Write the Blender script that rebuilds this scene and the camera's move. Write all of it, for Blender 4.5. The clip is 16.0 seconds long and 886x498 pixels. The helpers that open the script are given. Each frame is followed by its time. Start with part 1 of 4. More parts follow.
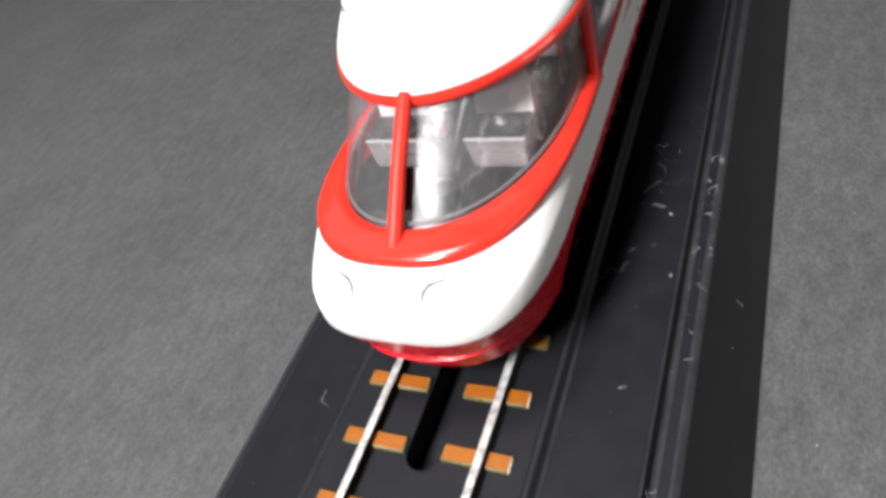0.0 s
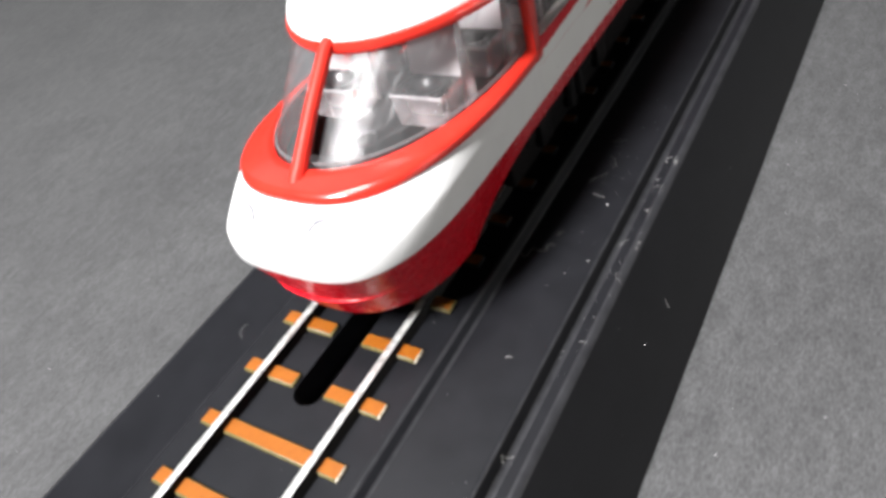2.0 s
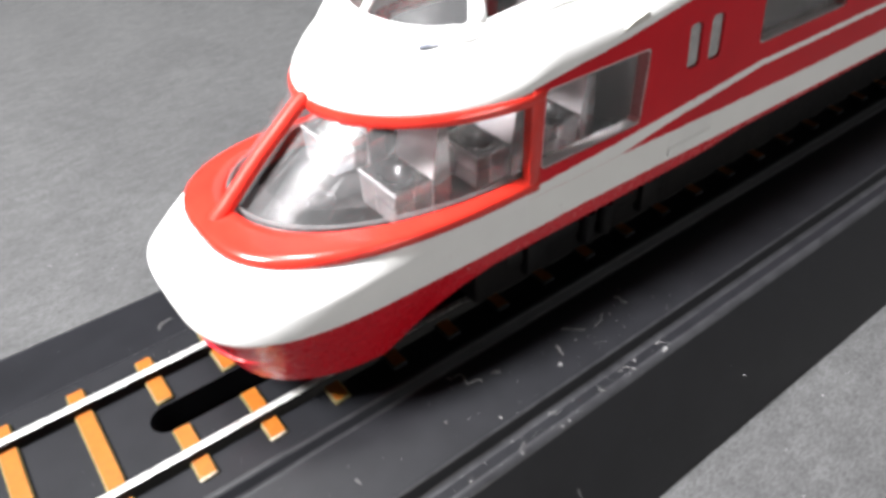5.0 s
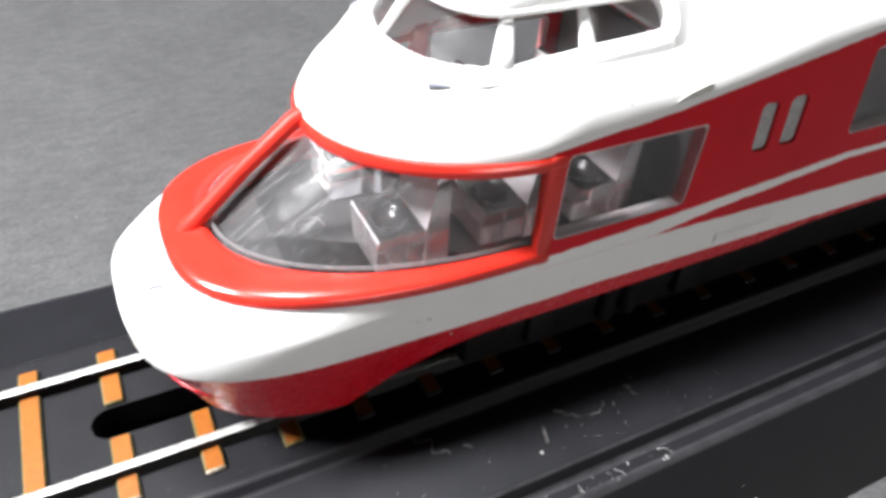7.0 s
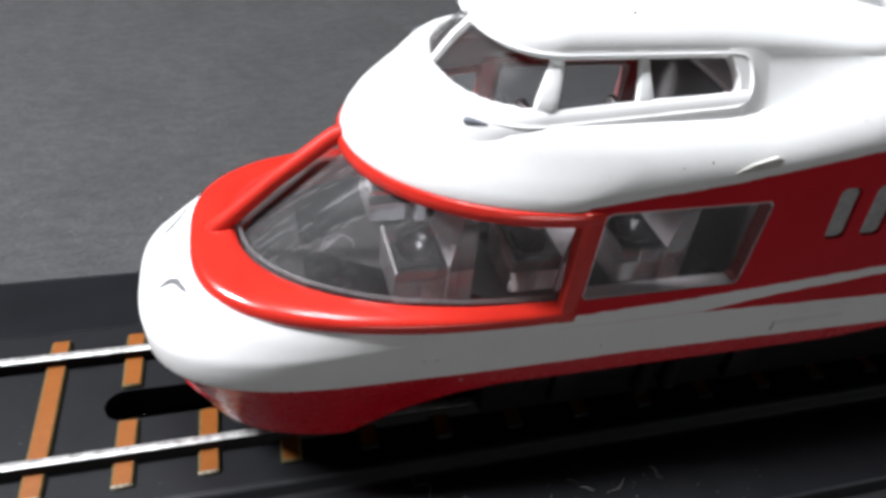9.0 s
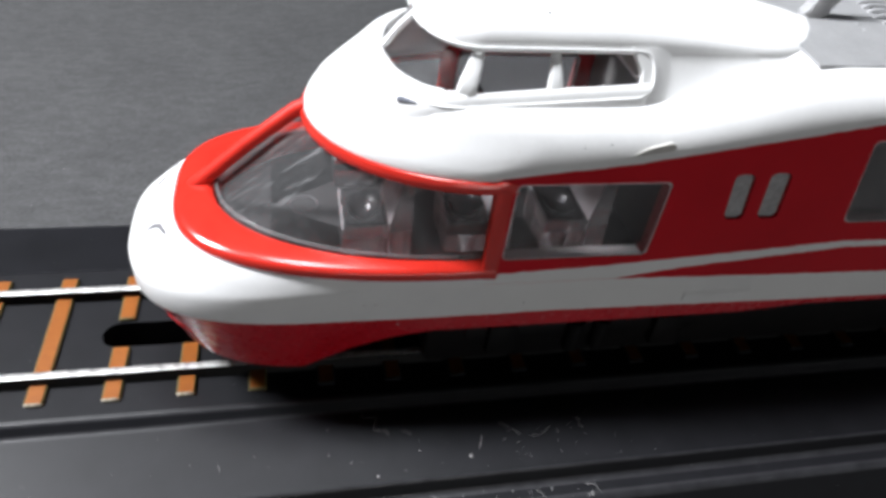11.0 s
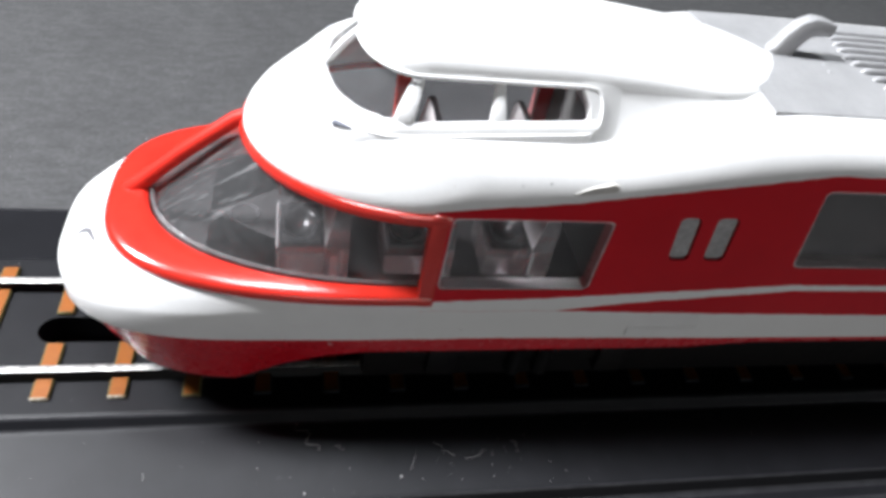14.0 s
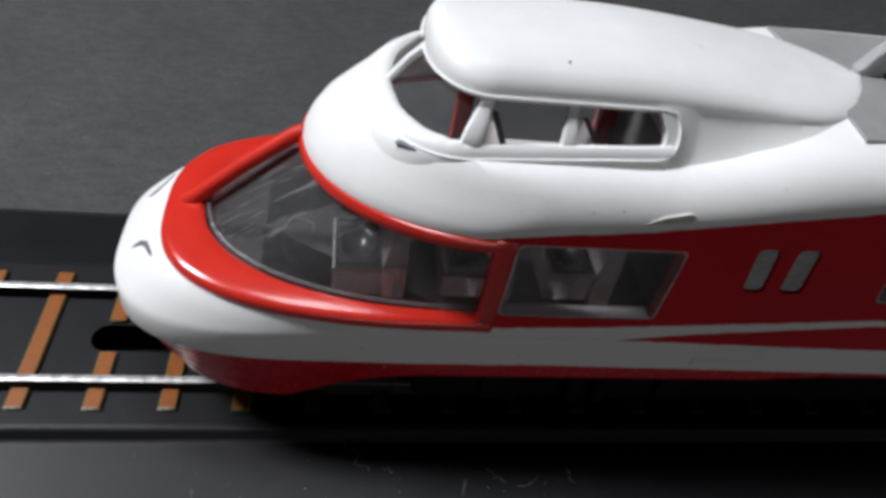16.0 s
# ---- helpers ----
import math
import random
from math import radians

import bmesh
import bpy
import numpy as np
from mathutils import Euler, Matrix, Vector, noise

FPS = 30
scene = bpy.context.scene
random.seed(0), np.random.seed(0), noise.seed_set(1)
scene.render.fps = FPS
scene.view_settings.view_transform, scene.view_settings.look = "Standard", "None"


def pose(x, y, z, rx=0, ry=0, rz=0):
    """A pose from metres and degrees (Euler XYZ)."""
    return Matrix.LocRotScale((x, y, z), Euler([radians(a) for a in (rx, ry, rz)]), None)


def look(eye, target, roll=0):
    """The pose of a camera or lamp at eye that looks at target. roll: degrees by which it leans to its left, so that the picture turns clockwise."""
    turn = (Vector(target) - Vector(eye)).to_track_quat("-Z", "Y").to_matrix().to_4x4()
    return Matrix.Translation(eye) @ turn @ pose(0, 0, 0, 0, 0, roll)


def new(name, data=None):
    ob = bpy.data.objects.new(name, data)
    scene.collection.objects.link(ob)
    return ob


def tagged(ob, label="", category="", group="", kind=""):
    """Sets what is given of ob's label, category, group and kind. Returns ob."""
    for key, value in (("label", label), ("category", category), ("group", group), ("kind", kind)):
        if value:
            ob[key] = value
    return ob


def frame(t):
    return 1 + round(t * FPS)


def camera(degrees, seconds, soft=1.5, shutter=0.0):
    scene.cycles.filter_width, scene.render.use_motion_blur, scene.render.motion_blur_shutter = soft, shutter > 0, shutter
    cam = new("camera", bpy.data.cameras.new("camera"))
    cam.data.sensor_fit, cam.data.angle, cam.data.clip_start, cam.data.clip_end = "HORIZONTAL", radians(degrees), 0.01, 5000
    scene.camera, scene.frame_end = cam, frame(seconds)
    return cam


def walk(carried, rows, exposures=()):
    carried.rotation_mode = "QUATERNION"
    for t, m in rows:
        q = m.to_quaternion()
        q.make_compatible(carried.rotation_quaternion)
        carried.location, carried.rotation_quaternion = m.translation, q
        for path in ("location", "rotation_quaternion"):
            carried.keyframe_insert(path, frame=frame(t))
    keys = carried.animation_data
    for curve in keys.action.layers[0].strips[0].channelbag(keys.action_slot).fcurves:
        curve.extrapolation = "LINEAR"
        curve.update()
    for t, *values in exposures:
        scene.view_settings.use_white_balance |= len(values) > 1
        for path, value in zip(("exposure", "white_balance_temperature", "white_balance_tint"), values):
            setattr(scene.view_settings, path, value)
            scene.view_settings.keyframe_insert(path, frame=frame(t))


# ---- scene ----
cam = camera(63.6, 16.0, soft=3.7)
CM = 0.01  # all plan numbers below are centimetres of the model
PATH = [
    (0, (2.365, -2.632, 4.538), (1.494, -1.44, 3.188), -23.0),
    (0.5, (2.706, -2.673, 4.469), (1.795, -1.463, 3.162), -21.2),
    (1, (2.941, -2.689, 4.324), (1.98, -1.508, 3.028), -20.2),
    (1.5, (3.203, -2.669, 4.238), (2.162, -1.528, 2.968), -20.2),
    (2, (3.474, -2.528, 4.081), (2.457, -1.395, 2.784), -18.5),
    (2.5, (3.637, -2.351, 3.969), (2.601, -1.25, 2.66), -16.5),
    (3, (3.722, -2.081, 4.037), (2.647, -1.04, 2.711), -14.5),
    (3.5, (3.747, -1.556, 4.007), (2.617, -0.519, 2.723), -10.5),
    (3.7, (3.807, -1.467, 4.011), (2.642, -0.404, 2.782), -8.6),
    (5.8, (4.05, -0.535, 4.248), (2.744, 0.295, 2.981), 0.2),
    (6, (4.056, -0.419, 4.177), (2.743, 0.398, 2.909), 1.0),
    (6.5, (3.985, -0.121, 4.063), (2.636, 0.66, 2.81), 2.9),
    (7, (3.694, -0.114, 4.17), (2.334, 0.626, 2.905), 3.8),
    (7.5, (3.396, -0.162, 4.186), (1.97, 0.489, 2.945), 4.6),
    (8, (3.283, 0.089, 4.199), (1.855, 0.676, 2.927), 5.7),
    (8.2, (3.376, 0.13, 4.121), (1.93, 0.708, 2.867), 6.4),
    (10.3, (3.993, 0.71, 4.322), (2.47, 1.12, 3.092), 6.1),
    (10.5, (4.124, 0.675, 4.378), (2.607, 1.075, 3.138), 6.3),
    (11, (4.395, 0.789, 4.485), (2.902, 1.196, 3.218), 7.6),
    (11.5, (4.369, 0.819, 4.465), (2.884, 1.209, 3.183), 8.1),
    (12, (4.41, 0.875, 4.519), (2.962, 1.253, 3.192), 8.6),
    (12.5, (4.492, 0.79, 4.608), (3.072, 1.173, 3.252), 9.6),
    (13, (4.416, 0.79, 4.752), (3.008, 1.177, 3.385), 10.3),
    (13.5, (4.23, 0.96, 4.871), (2.81, 1.357, 3.52), 11.1),
    (14, (4.116, 1.2, 4.745), (2.684, 1.617, 3.412), 11.8),
    (14.5, (3.989, 1.368, 4.723), (2.565, 1.77, 3.377), 11.8),
    (15, (3.712, 1.152, 4.789), (2.273, 1.508, 3.447), 11.6),
    (15.5, (3.71, 1.085, 4.816), (2.248, 1.403, 3.488), 11.1),
    (16, (3.867, 1.081, 4.733), (2.428, 1.395, 3.38), 10.8),
]
EXPOSURES = [(0.0, 0.0, 6600, 10), (1.5, 0.15, 6600, 10), (3.5, 0.95, 6600, 10), (6.0, 0.82, 6550, 10), (7.0, 0.66, 6500, 10), (8.2, -0.48, 6350, 10), (10.5, -0.52, 6300, 10), (11.2, -0.22, 6300, 10), (12.5, 0.25, 6250, 10),
             (13.5, 0.12, 6300, 10), (14.0, -0.05, 6300, 10), (14.5, -0.3, 6300, 10), (15.2, -0.95, 6300, 10), (16.0, -1.35, 6300, 10)]
walk(cam, [(t, look(Vector(eye) * CM, Vector(target) * CM, roll)) for t, eye, target, roll in PATH], EXPOSURES)

# ---- light ----
world = bpy.data.worlds.new("dim_room")
scene.world = world
world.use_nodes = True
world.node_tree.nodes["Background"].inputs[0].default_value = (0.8, 0.88, 1.0, 1)
world.node_tree.nodes["Background"].inputs[1].default_value = 0.02


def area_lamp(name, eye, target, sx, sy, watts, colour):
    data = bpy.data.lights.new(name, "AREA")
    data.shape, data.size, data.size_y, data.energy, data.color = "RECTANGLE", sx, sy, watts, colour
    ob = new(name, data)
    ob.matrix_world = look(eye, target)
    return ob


# a desk lamp in front of the model, a ceiling lamp over its far side, and added fill lamps
area_lamp("desk_lamp", (-0.065, -0.27, 0.37), (0, 0.02, 0), 0.07, 0.15, 6.6, (0.985, 0.985, 1.0))
area_lamp("ceiling_light", (-0.22, -0.06, 1.4), (0.0, 0.04, 0), 0.32, 0.32, 12.0, (0.96, 0.98, 1.0))
# the room has no windows: unseen fill lamps added for side light and sheen
area_lamp("low_side_fill", (1.25, 0.08, 0.018), (0, 0.03, 0.012), 0.6, 0.05, 2.3, (1.0, 0.97, 0.92))
area_lamp("rear_side_fill", (0.98, 0.95, 0.46), (0, 0.03, 0), 0.28, 0.28, 0.35, (0.96, 0.98, 1.0))
area_lamp("far_side_fill", (-0.95, 0.55, 1.05), (0, 0.02, 0), 0.8, 0.8, 1.0, (0.92, 0.96, 1.0))


# ---- materials ----
def mat(name):
    m = bpy.data.materials.new(name)
    m.use_nodes = True
    nt = m.node_tree
    return m, nt, nt.nodes["Principled BSDF"]


def link(nt, a, b):
    nt.links.new(a, b)


def node(nt, kind, **values):
    n = nt.nodes.new(kind)
    for k, v in values.items():
        n.inputs[k.replace("_", " ")].default_value = v
    return n


def coords(nt):
    return nt.nodes.new("ShaderNodeTexCoord").outputs["Object"]


def mixed(nt, fac, a, b):
    n = nt.nodes.new("ShaderNodeMix")
    n.data_type = "RGBA"
    for sock, v in ((n.inputs[0], fac), (n.inputs[6], a), (n.inputs[7], b)):
        if isinstance(v, (int, float, tuple)):
            sock.default_value = v
        else:
            link(nt, v, sock)
    return n.outputs[2]


def ramp(nt, fac, lo, hi):
    n = nt.nodes.new("ShaderNodeMapRange")
    n.inputs["From Min"].default_value, n.inputs["From Max"].default_value = lo, hi
    link(nt, fac, n.inputs["Value"])
    return n.outputs["Result"]


def noise_fac(nt, scale, detail=4.0, rough=0.6):
    n = node(nt, "ShaderNodeTexNoise", Scale=scale, Detail=detail, Roughness=rough)
    link(nt, coords(nt), n.inputs["Vector"])
    return n.outputs["Fac"]


def bump(nt, height, strength, distance, bsdf):
    n = node(nt, "ShaderNodeBump", Strength=strength, Distance=distance)
    link(nt, height, n.inputs["Height"])
    link(nt, n.outputs["Normal"], bsdf.inputs["Normal"])


def surface(name, a, b, scale, rough, fine=2500.0, relief=0.15, depth=0.0001, metal=0.0, coat=0.0, spread=0.12):
    """Two tones mottled at two scales, with uneven gloss and fine relief."""
    m, nt, p = mat(name)
    big, small = noise_fac(nt, scale, 5.0), noise_fac(nt, fine, 3.0)
    col = mixed(nt, ramp(nt, big, 0.3, 0.7), (*a, 1), (*b, 1))
    link(nt, col, p.inputs["Base Color"])
    r = nt.nodes.new("ShaderNodeMapRange")
    r.inputs["To Min"].default_value, r.inputs["To Max"].default_value = max(rough - spread, 0.02), rough + spread
    link(nt, small, r.inputs["Value"])
    link(nt, r.outputs["Result"], p.inputs["Roughness"])
    p.inputs["Metallic"].default_value = metal
    p.inputs["Coat Weight"].default_value = coat
    p.inputs["Coat Roughness"].default_value = 0.06
    bump(nt, small, relief, depth, p)
    return m


WHITE = surface("white_paint", (0.79, 0.79, 0.785), (0.84, 0.84, 0.835), 350, 0.42, 2500, 0.07, 0.0002, coat=0.12)


def grubby(m, colour, scale, lo, hi, share):
    """Sparse small stains over a paint."""
    nt = m.node_tree
    p = nt.nodes["Principled BSDF"]
    clean = p.inputs["Base Color"].links[0].from_socket
    fac = nt.nodes.new("ShaderNodeMath")
    fac.operation = "MULTIPLY"
    fac.use_clamp = True
    fac.inputs[1].default_value = share
    link(nt, ramp(nt, noise_fac(nt, scale, 6.0, 0.7), lo, hi), fac.inputs[0])
    link(nt, mixed(nt, fac.outputs[0], clean, (*colour, 1)), p.inputs["Base Color"])


grubby(WHITE, (0.30, 0.22, 0.14), 420, 0.66, 0.80, 0.7)
# BODY_RED's paint again, greener to copy the orange of strongly lit red
RED = surface("lit_red_paint", (0.56, 0.024, 0.015), (0.62, 0.031, 0.019), 500, 0.22, 1500, 0.03, 0.0001, coat=0.35, spread=0.06)
BODY_RED = surface("crimson_body_paint", (0.50, 0.004, 0.013), (0.57, 0.006, 0.016), 140, 0.27, 800, 0.05, 0.0002, coat=0.12)
BAR_RED = surface("satin_red_paint", (0.56, 0.024, 0.015), (0.62, 0.031, 0.019), 500, 0.45, 1500, 0.05, 0.0002, spread=0.08)
BAR_RED.node_tree.nodes["Principled BSDF"].inputs["Specular IOR Level"].default_value = 0.2
SLATE = surface("slate_bare_metal", (0.13, 0.14, 0.17), (0.22, 0.23, 0.27), 900, 0.5)
BLACK = surface("black_plastic", (0.0055, 0.0057, 0.0072), (0.0090, 0.0092, 0.0113), 350, 0.46, 6000, 0.10, 0.00005, spread=0.07)
BLACK.node_tree.nodes["Principled BSDF"].inputs["Specular IOR Level"].default_value = 0.25
BLACK_EDGE = surface("worn_highlight_edge", (0.014, 0.014, 0.016), (0.03, 0.03, 0.033), 600, 0.36, 3000, 0.2, 0.00005, spread=0.08)
WEB = surface("rail_web_black", (0.0025, 0.0025, 0.003), (0.004, 0.004, 0.0045), 500, 0.8, 2500)
DARK = surface("underframe_black", (0.005, 0.005, 0.006), (0.009, 0.008, 0.008), 200, 0.55, 1500)
DARK.node_tree.nodes["Principled BSDF"].inputs["Specular IOR Level"].default_value = 0.12
ORANGE = surface("sleeper_orange", (0.215, 0.061, 0.004), (0.265, 0.080, 0.006), 1500, 0.42, 2200, 0.2, 0.0001)
STEEL = surface("rail_steel", (0.30, 0.29, 0.28), (0.88, 0.88, 0.86), 1300, 0.36, 1800, 0.25, 0.0001, metal=0.55)
SILVER = surface("silver_paint", (0.31, 0.31, 0.315), (0.39, 0.39, 0.395), 300, 0.5, 2500, 0.4, 0.0002, metal=0.25)
FLOOR = surface("interior_grey", (0.018, 0.0165, 0.0165), (0.028, 0.025, 0.025), 150, 0.5, 1200)
ROOM = surface("room_paint", (0.13, 0.13, 0.13), (0.15, 0.15, 0.15), 2, 0.8, 40, 0.1, 0.001)
LINT = surface("dust_lint", (0.20, 0.20, 0.20), (0.42, 0.41, 0.40), 800, 0.8)
GLINT = surface("painted_end_glint", (0.20, 0.16, 0.09), (0.55, 0.50, 0.42), 4000, 0.35)
WORN = surface("worn_edge", (0.045, 0.038, 0.008), (0.16, 0.13, 0.05), 3500, 0.5)
# clear window edges: caught light and red seen through are put into flat colours
PALE = surface("pale_window_edge", (0.80, 0.76, 0.76), (0.88, 0.85, 0.85), 700, 0.3, 2500)
JAMB = surface("pink_window_jamb", (0.42, 0.14, 0.14), (0.52, 0.20, 0.20), 700, 0.3, 2500)
PARTITION = surface("partition_grey", (0.11, 0.105, 0.105), (0.15, 0.145, 0.14), 150, 0.5, 1200)
TAB = surface("tab_cream", (0.42, 0.41, 0.38), (0.60, 0.585, 0.55), 1200, 0.6)
# darker copy of FLOOR, to mute the lamp's patch of light there
NOSE_FLOOR = surface("nose_floor_grey", (0.011, 0.010, 0.010), (0.017, 0.0155, 0.0155), 150, 0.45, 1200)
SHADE = surface("groove_shade_grey", (0.10, 0.10, 0.11), (0.15, 0.15, 0.16), 400, 0.6)


def table_grey():
    """Matt grey laminate: a faint cloudy tone, a fine sprinkle of lighter and darker grains, and a little grime."""
    m, nt, p = mat("table_grey")
    turn = nt.nodes.new("ShaderNodeMapping")
    turn.inputs["Rotation"].default_value = (0, 0, 0.6)
    turn.inputs["Scale"].default_value = (1.0, 0.42, 1.0)
    link(nt, coords(nt), turn.inputs["Vector"])

    def drawn(scale, detail, rough):
        n = node(nt, "ShaderNodeTexNoise", Scale=scale, Detail=detail, Roughness=rough)
        link(nt, turn.outputs[0], n.inputs["Vector"])
        return n.outputs["Fac"]

    cloud, mid, grain = noise_fac(nt, 55, 4.0, 0.55), drawn(700, 4.0, 0.65), drawn(4200, 2.0, 0.7)
    base = mixed(nt, ramp(nt, cloud, 0.3, 0.7), (0.047, 0.047, 0.048, 1), (0.059, 0.059, 0.060, 1))
    flecks = mixed(nt, ramp(nt, mid, 0.35, 0.65), (0.82, 0.82, 0.82, 1), (1.16, 1.16, 1.16, 1))
    grains = mixed(nt, ramp(nt, grain, 0.25, 0.75), (0.55, 0.55, 0.55, 1), (1.45, 1.45, 1.45, 1))
    for layer in (flecks, grains):
        n = nt.nodes.new("ShaderNodeMix")
        n.data_type, n.blend_type = "RGBA", "MULTIPLY"
        n.inputs[0].default_value = 1.0
        link(nt, base, n.inputs[6])
        link(nt, layer, n.inputs[7])
        base = n.outputs[2]
    link(nt, base, p.inputs["Base Color"])
    p.inputs["Roughness"].default_value = 0.72
    p.inputs["Specular IOR Level"].default_value = 0.4
    bump(nt, grain, 0.12, 0.0001, p)
    return m


GREY = table_grey()


def seat_plastic(name, clarity, lo, hi, tint=(0.93, 0.89, 0.895)):
    """Solid clear plastic; less clarity whitens faces and rims in place of caught light."""
    m, nt, p = mat(name)
    p.inputs["Transmission Weight"].default_value = clarity
    p.inputs["IOR"].default_value = 1.47
    p.inputs["Base Color"].default_value = (*tint, 1)
    r = nt.nodes.new("ShaderNodeMapRange")
    r.inputs["To Min"].default_value, r.inputs["To Max"].default_value = lo, hi
    link(nt, noise_fac(nt, 700, 3.0), r.inputs["Value"])
    link(nt, r.outputs["Result"], p.inputs["Roughness"])
    bump(nt, noise_fac(nt, 350, 2.0), 0.08, 0.0002, p)
    return m


SEAT = seat_plastic("polished_seat_plastic", 0.985, 0.06, 0.14)
SEAT_LIT = seat_plastic("lit_seat_plastic", 0.45, 0.05, 0.12, (0.97, 0.90, 0.90))
SEAT_FRONT = seat_plastic("clear_front_plastic", 0.93, 0.01, 0.05)
SEAT_RIM = seat_plastic("seat_rim_highlight", 0.72, 0.05, 0.12)


def clear(name, tint, rough, gloss, haze, scale, scratch=0.0):
    """Thin clear plastic: see-through, slightly hazed by scratches, with a gloss that grows towards the edge."""
    m, nt, p = mat(name)
    out = nt.nodes["Material Output"]
    see = nt.nodes.new("ShaderNodeBsdfTransparent")
    see.inputs[0].default_value = (*tint, 1)
    milk = nt.nodes.new("ShaderNodeBsdfDiffuse")
    milk.inputs[0].default_value = (0.85, 0.85, 0.86, 1)
    shine = node(nt, "ShaderNodeBsdfGlossy", Roughness=rough)
    lw = node(nt, "ShaderNodeLayerWeight", Blend=0.5)
    power = nt.nodes.new("ShaderNodeMath")
    power.operation = "POWER"
    power.inputs[1].default_value = 5.0
    link(nt, lw.outputs["Facing"], power.inputs[0])
    fr = nt.nodes.new("ShaderNodeMapRange")
    fr.inputs["To Min"].default_value = ((gloss - 1) / (gloss + 1)) ** 2
    link(nt, power.outputs[0], fr.inputs["Value"])
    bp = node(nt, "ShaderNodeBump", Strength=0.22, Distance=0.0002)
    link(nt, noise_fac(nt, scale * 3.5, 5.0, 0.75), bp.inputs["Height"])
    link(nt, bp.outputs["Normal"], shine.inputs["Normal"])
    veil = nt.nodes.new("ShaderNodeMapRange")
    veil.inputs["From Min"].default_value, veil.inputs["From Max"].default_value = 0.35, 0.75
    veil.inputs["To Min"].default_value, veil.inputs["To Max"].default_value = haze * 0.75, haze * 1.3
    link(nt, noise_fac(nt, scale * 3, 5.0, 0.75), veil.inputs["Value"])
    cover = veil.outputs["Result"]
    if scratch:
        # fine hairlines: stretched noise, of which only the crests show
        stretch = nt.nodes.new("ShaderNodeMapping")
        stretch.vector_type = "TEXTURE"
        stretch.inputs["Rotation"].default_value = (0.75, 0.0, -0.25)
        stretch.inputs["Scale"].default_value = (1 / 2800, 1 / 130, 1 / 2800)
        link(nt, coords(nt), stretch.inputs["Vector"])
        hair = node(nt, "ShaderNodeTexNoise", Scale=1.0, Detail=2.0)
        link(nt, stretch.outputs[0], hair.inputs["Vector"])
        line = nt.nodes.new("ShaderNodeMapRange")
        line.inputs["From Min"].default_value, line.inputs["From Max"].default_value = 0.62, 0.73
        line.inputs["To Max"].default_value = scratch
        link(nt, hair.outputs["Fac"], line.inputs["Value"])
        total = nt.nodes.new("ShaderNodeMath")
        link(nt, cover, total.inputs[0])
        link(nt, line.outputs["Result"], total.inputs[1])
        cover = total.outputs[0]
    body, mx = nt.nodes.new("ShaderNodeMixShader"), nt.nodes.new("ShaderNodeMixShader")
    link(nt, cover, body.inputs[0])
    link(nt, see.outputs[0], body.inputs[1])
    link(nt, milk.outputs[0], body.inputs[2])
    # finger smudges dull the gloss in patches
    smudge, wiped = nt.nodes.new("ShaderNodeMapRange"), nt.nodes.new("ShaderNodeMath")
    smudge.inputs["From Min"].default_value, smudge.inputs["From Max"].default_value = 0.38, 0.62
    smudge.inputs["To Min"].default_value, smudge.inputs["To Max"].default_value = 0.25, 1.15
    link(nt, noise_fac(nt, scale * 1.6, 5.0, 0.8), smudge.inputs["Value"])
    wiped.operation = "MULTIPLY"
    link(nt, fr.outputs[0], wiped.inputs[0])
    link(nt, smudge.outputs["Result"], wiped.inputs[1])
    link(nt, wiped.outputs[0], mx.inputs[0])
    link(nt, body.outputs[0], mx.inputs[1])
    link(nt, shine.outputs[0], mx.inputs[2])
    link(nt, mx.outputs[0], out.inputs["Surface"])
    return m


SCREEN = clear("scratched_clear_screen", (0.95, 0.95, 0.96), 0.15, 1.31, 0.030, 500, 0.11)
CAB_GLASS = clear("thin_cab_glazing", (0.96, 0.96, 0.96), 0.3, 1.12, 0.012, 500)
EDGE_GLASS = clear("clear_edge", (0.72, 0.70, 0.71), 0.15, 1.45, 0.09, 900)
PAN = clear("dark_reflection_plastic", (0.30, 0.27, 0.275), 0.30, 1.7, 0.03, 60)
# extra haze lightens the rear panes in place of a lit interior
FROST = clear("hazy_glazing", (0.9, 0.9, 0.9), 0.15, 1.45, 0.08, 120)
GLASS = clear("clear_glazing", (0.95, 0.95, 0.96), 0.10, 1.45, 0.03, 500)


# strong haze whitens the slit panes in place of light inside the plastic
SLIT = clear("moulded_slit_plastic", (0.6, 0.58, 0.58), 0.2, 1.5, 0.36, 500)


def curve_node(nt, value, knots, y0, y1, z0, z1):
    """A height over the length of the car, through the knots given in centimetres."""
    n = nt.nodes.new("ShaderNodeFloatCurve")
    c = n.mapping.curves[0]
    for i, (y, z) in enumerate(knots):
        px, pz = (y - y0) / (y1 - y0), (z - z0) / (z1 - z0)
        if i < 2:
            c.points[i].location = (px, pz)
        else:
            c.points.new(px, pz)
    for q in c.points:
        q.handle_type = "VECTOR"
    n.mapping.update()
    link(nt, value, n.inputs["Value"])
    return n.outputs[0]


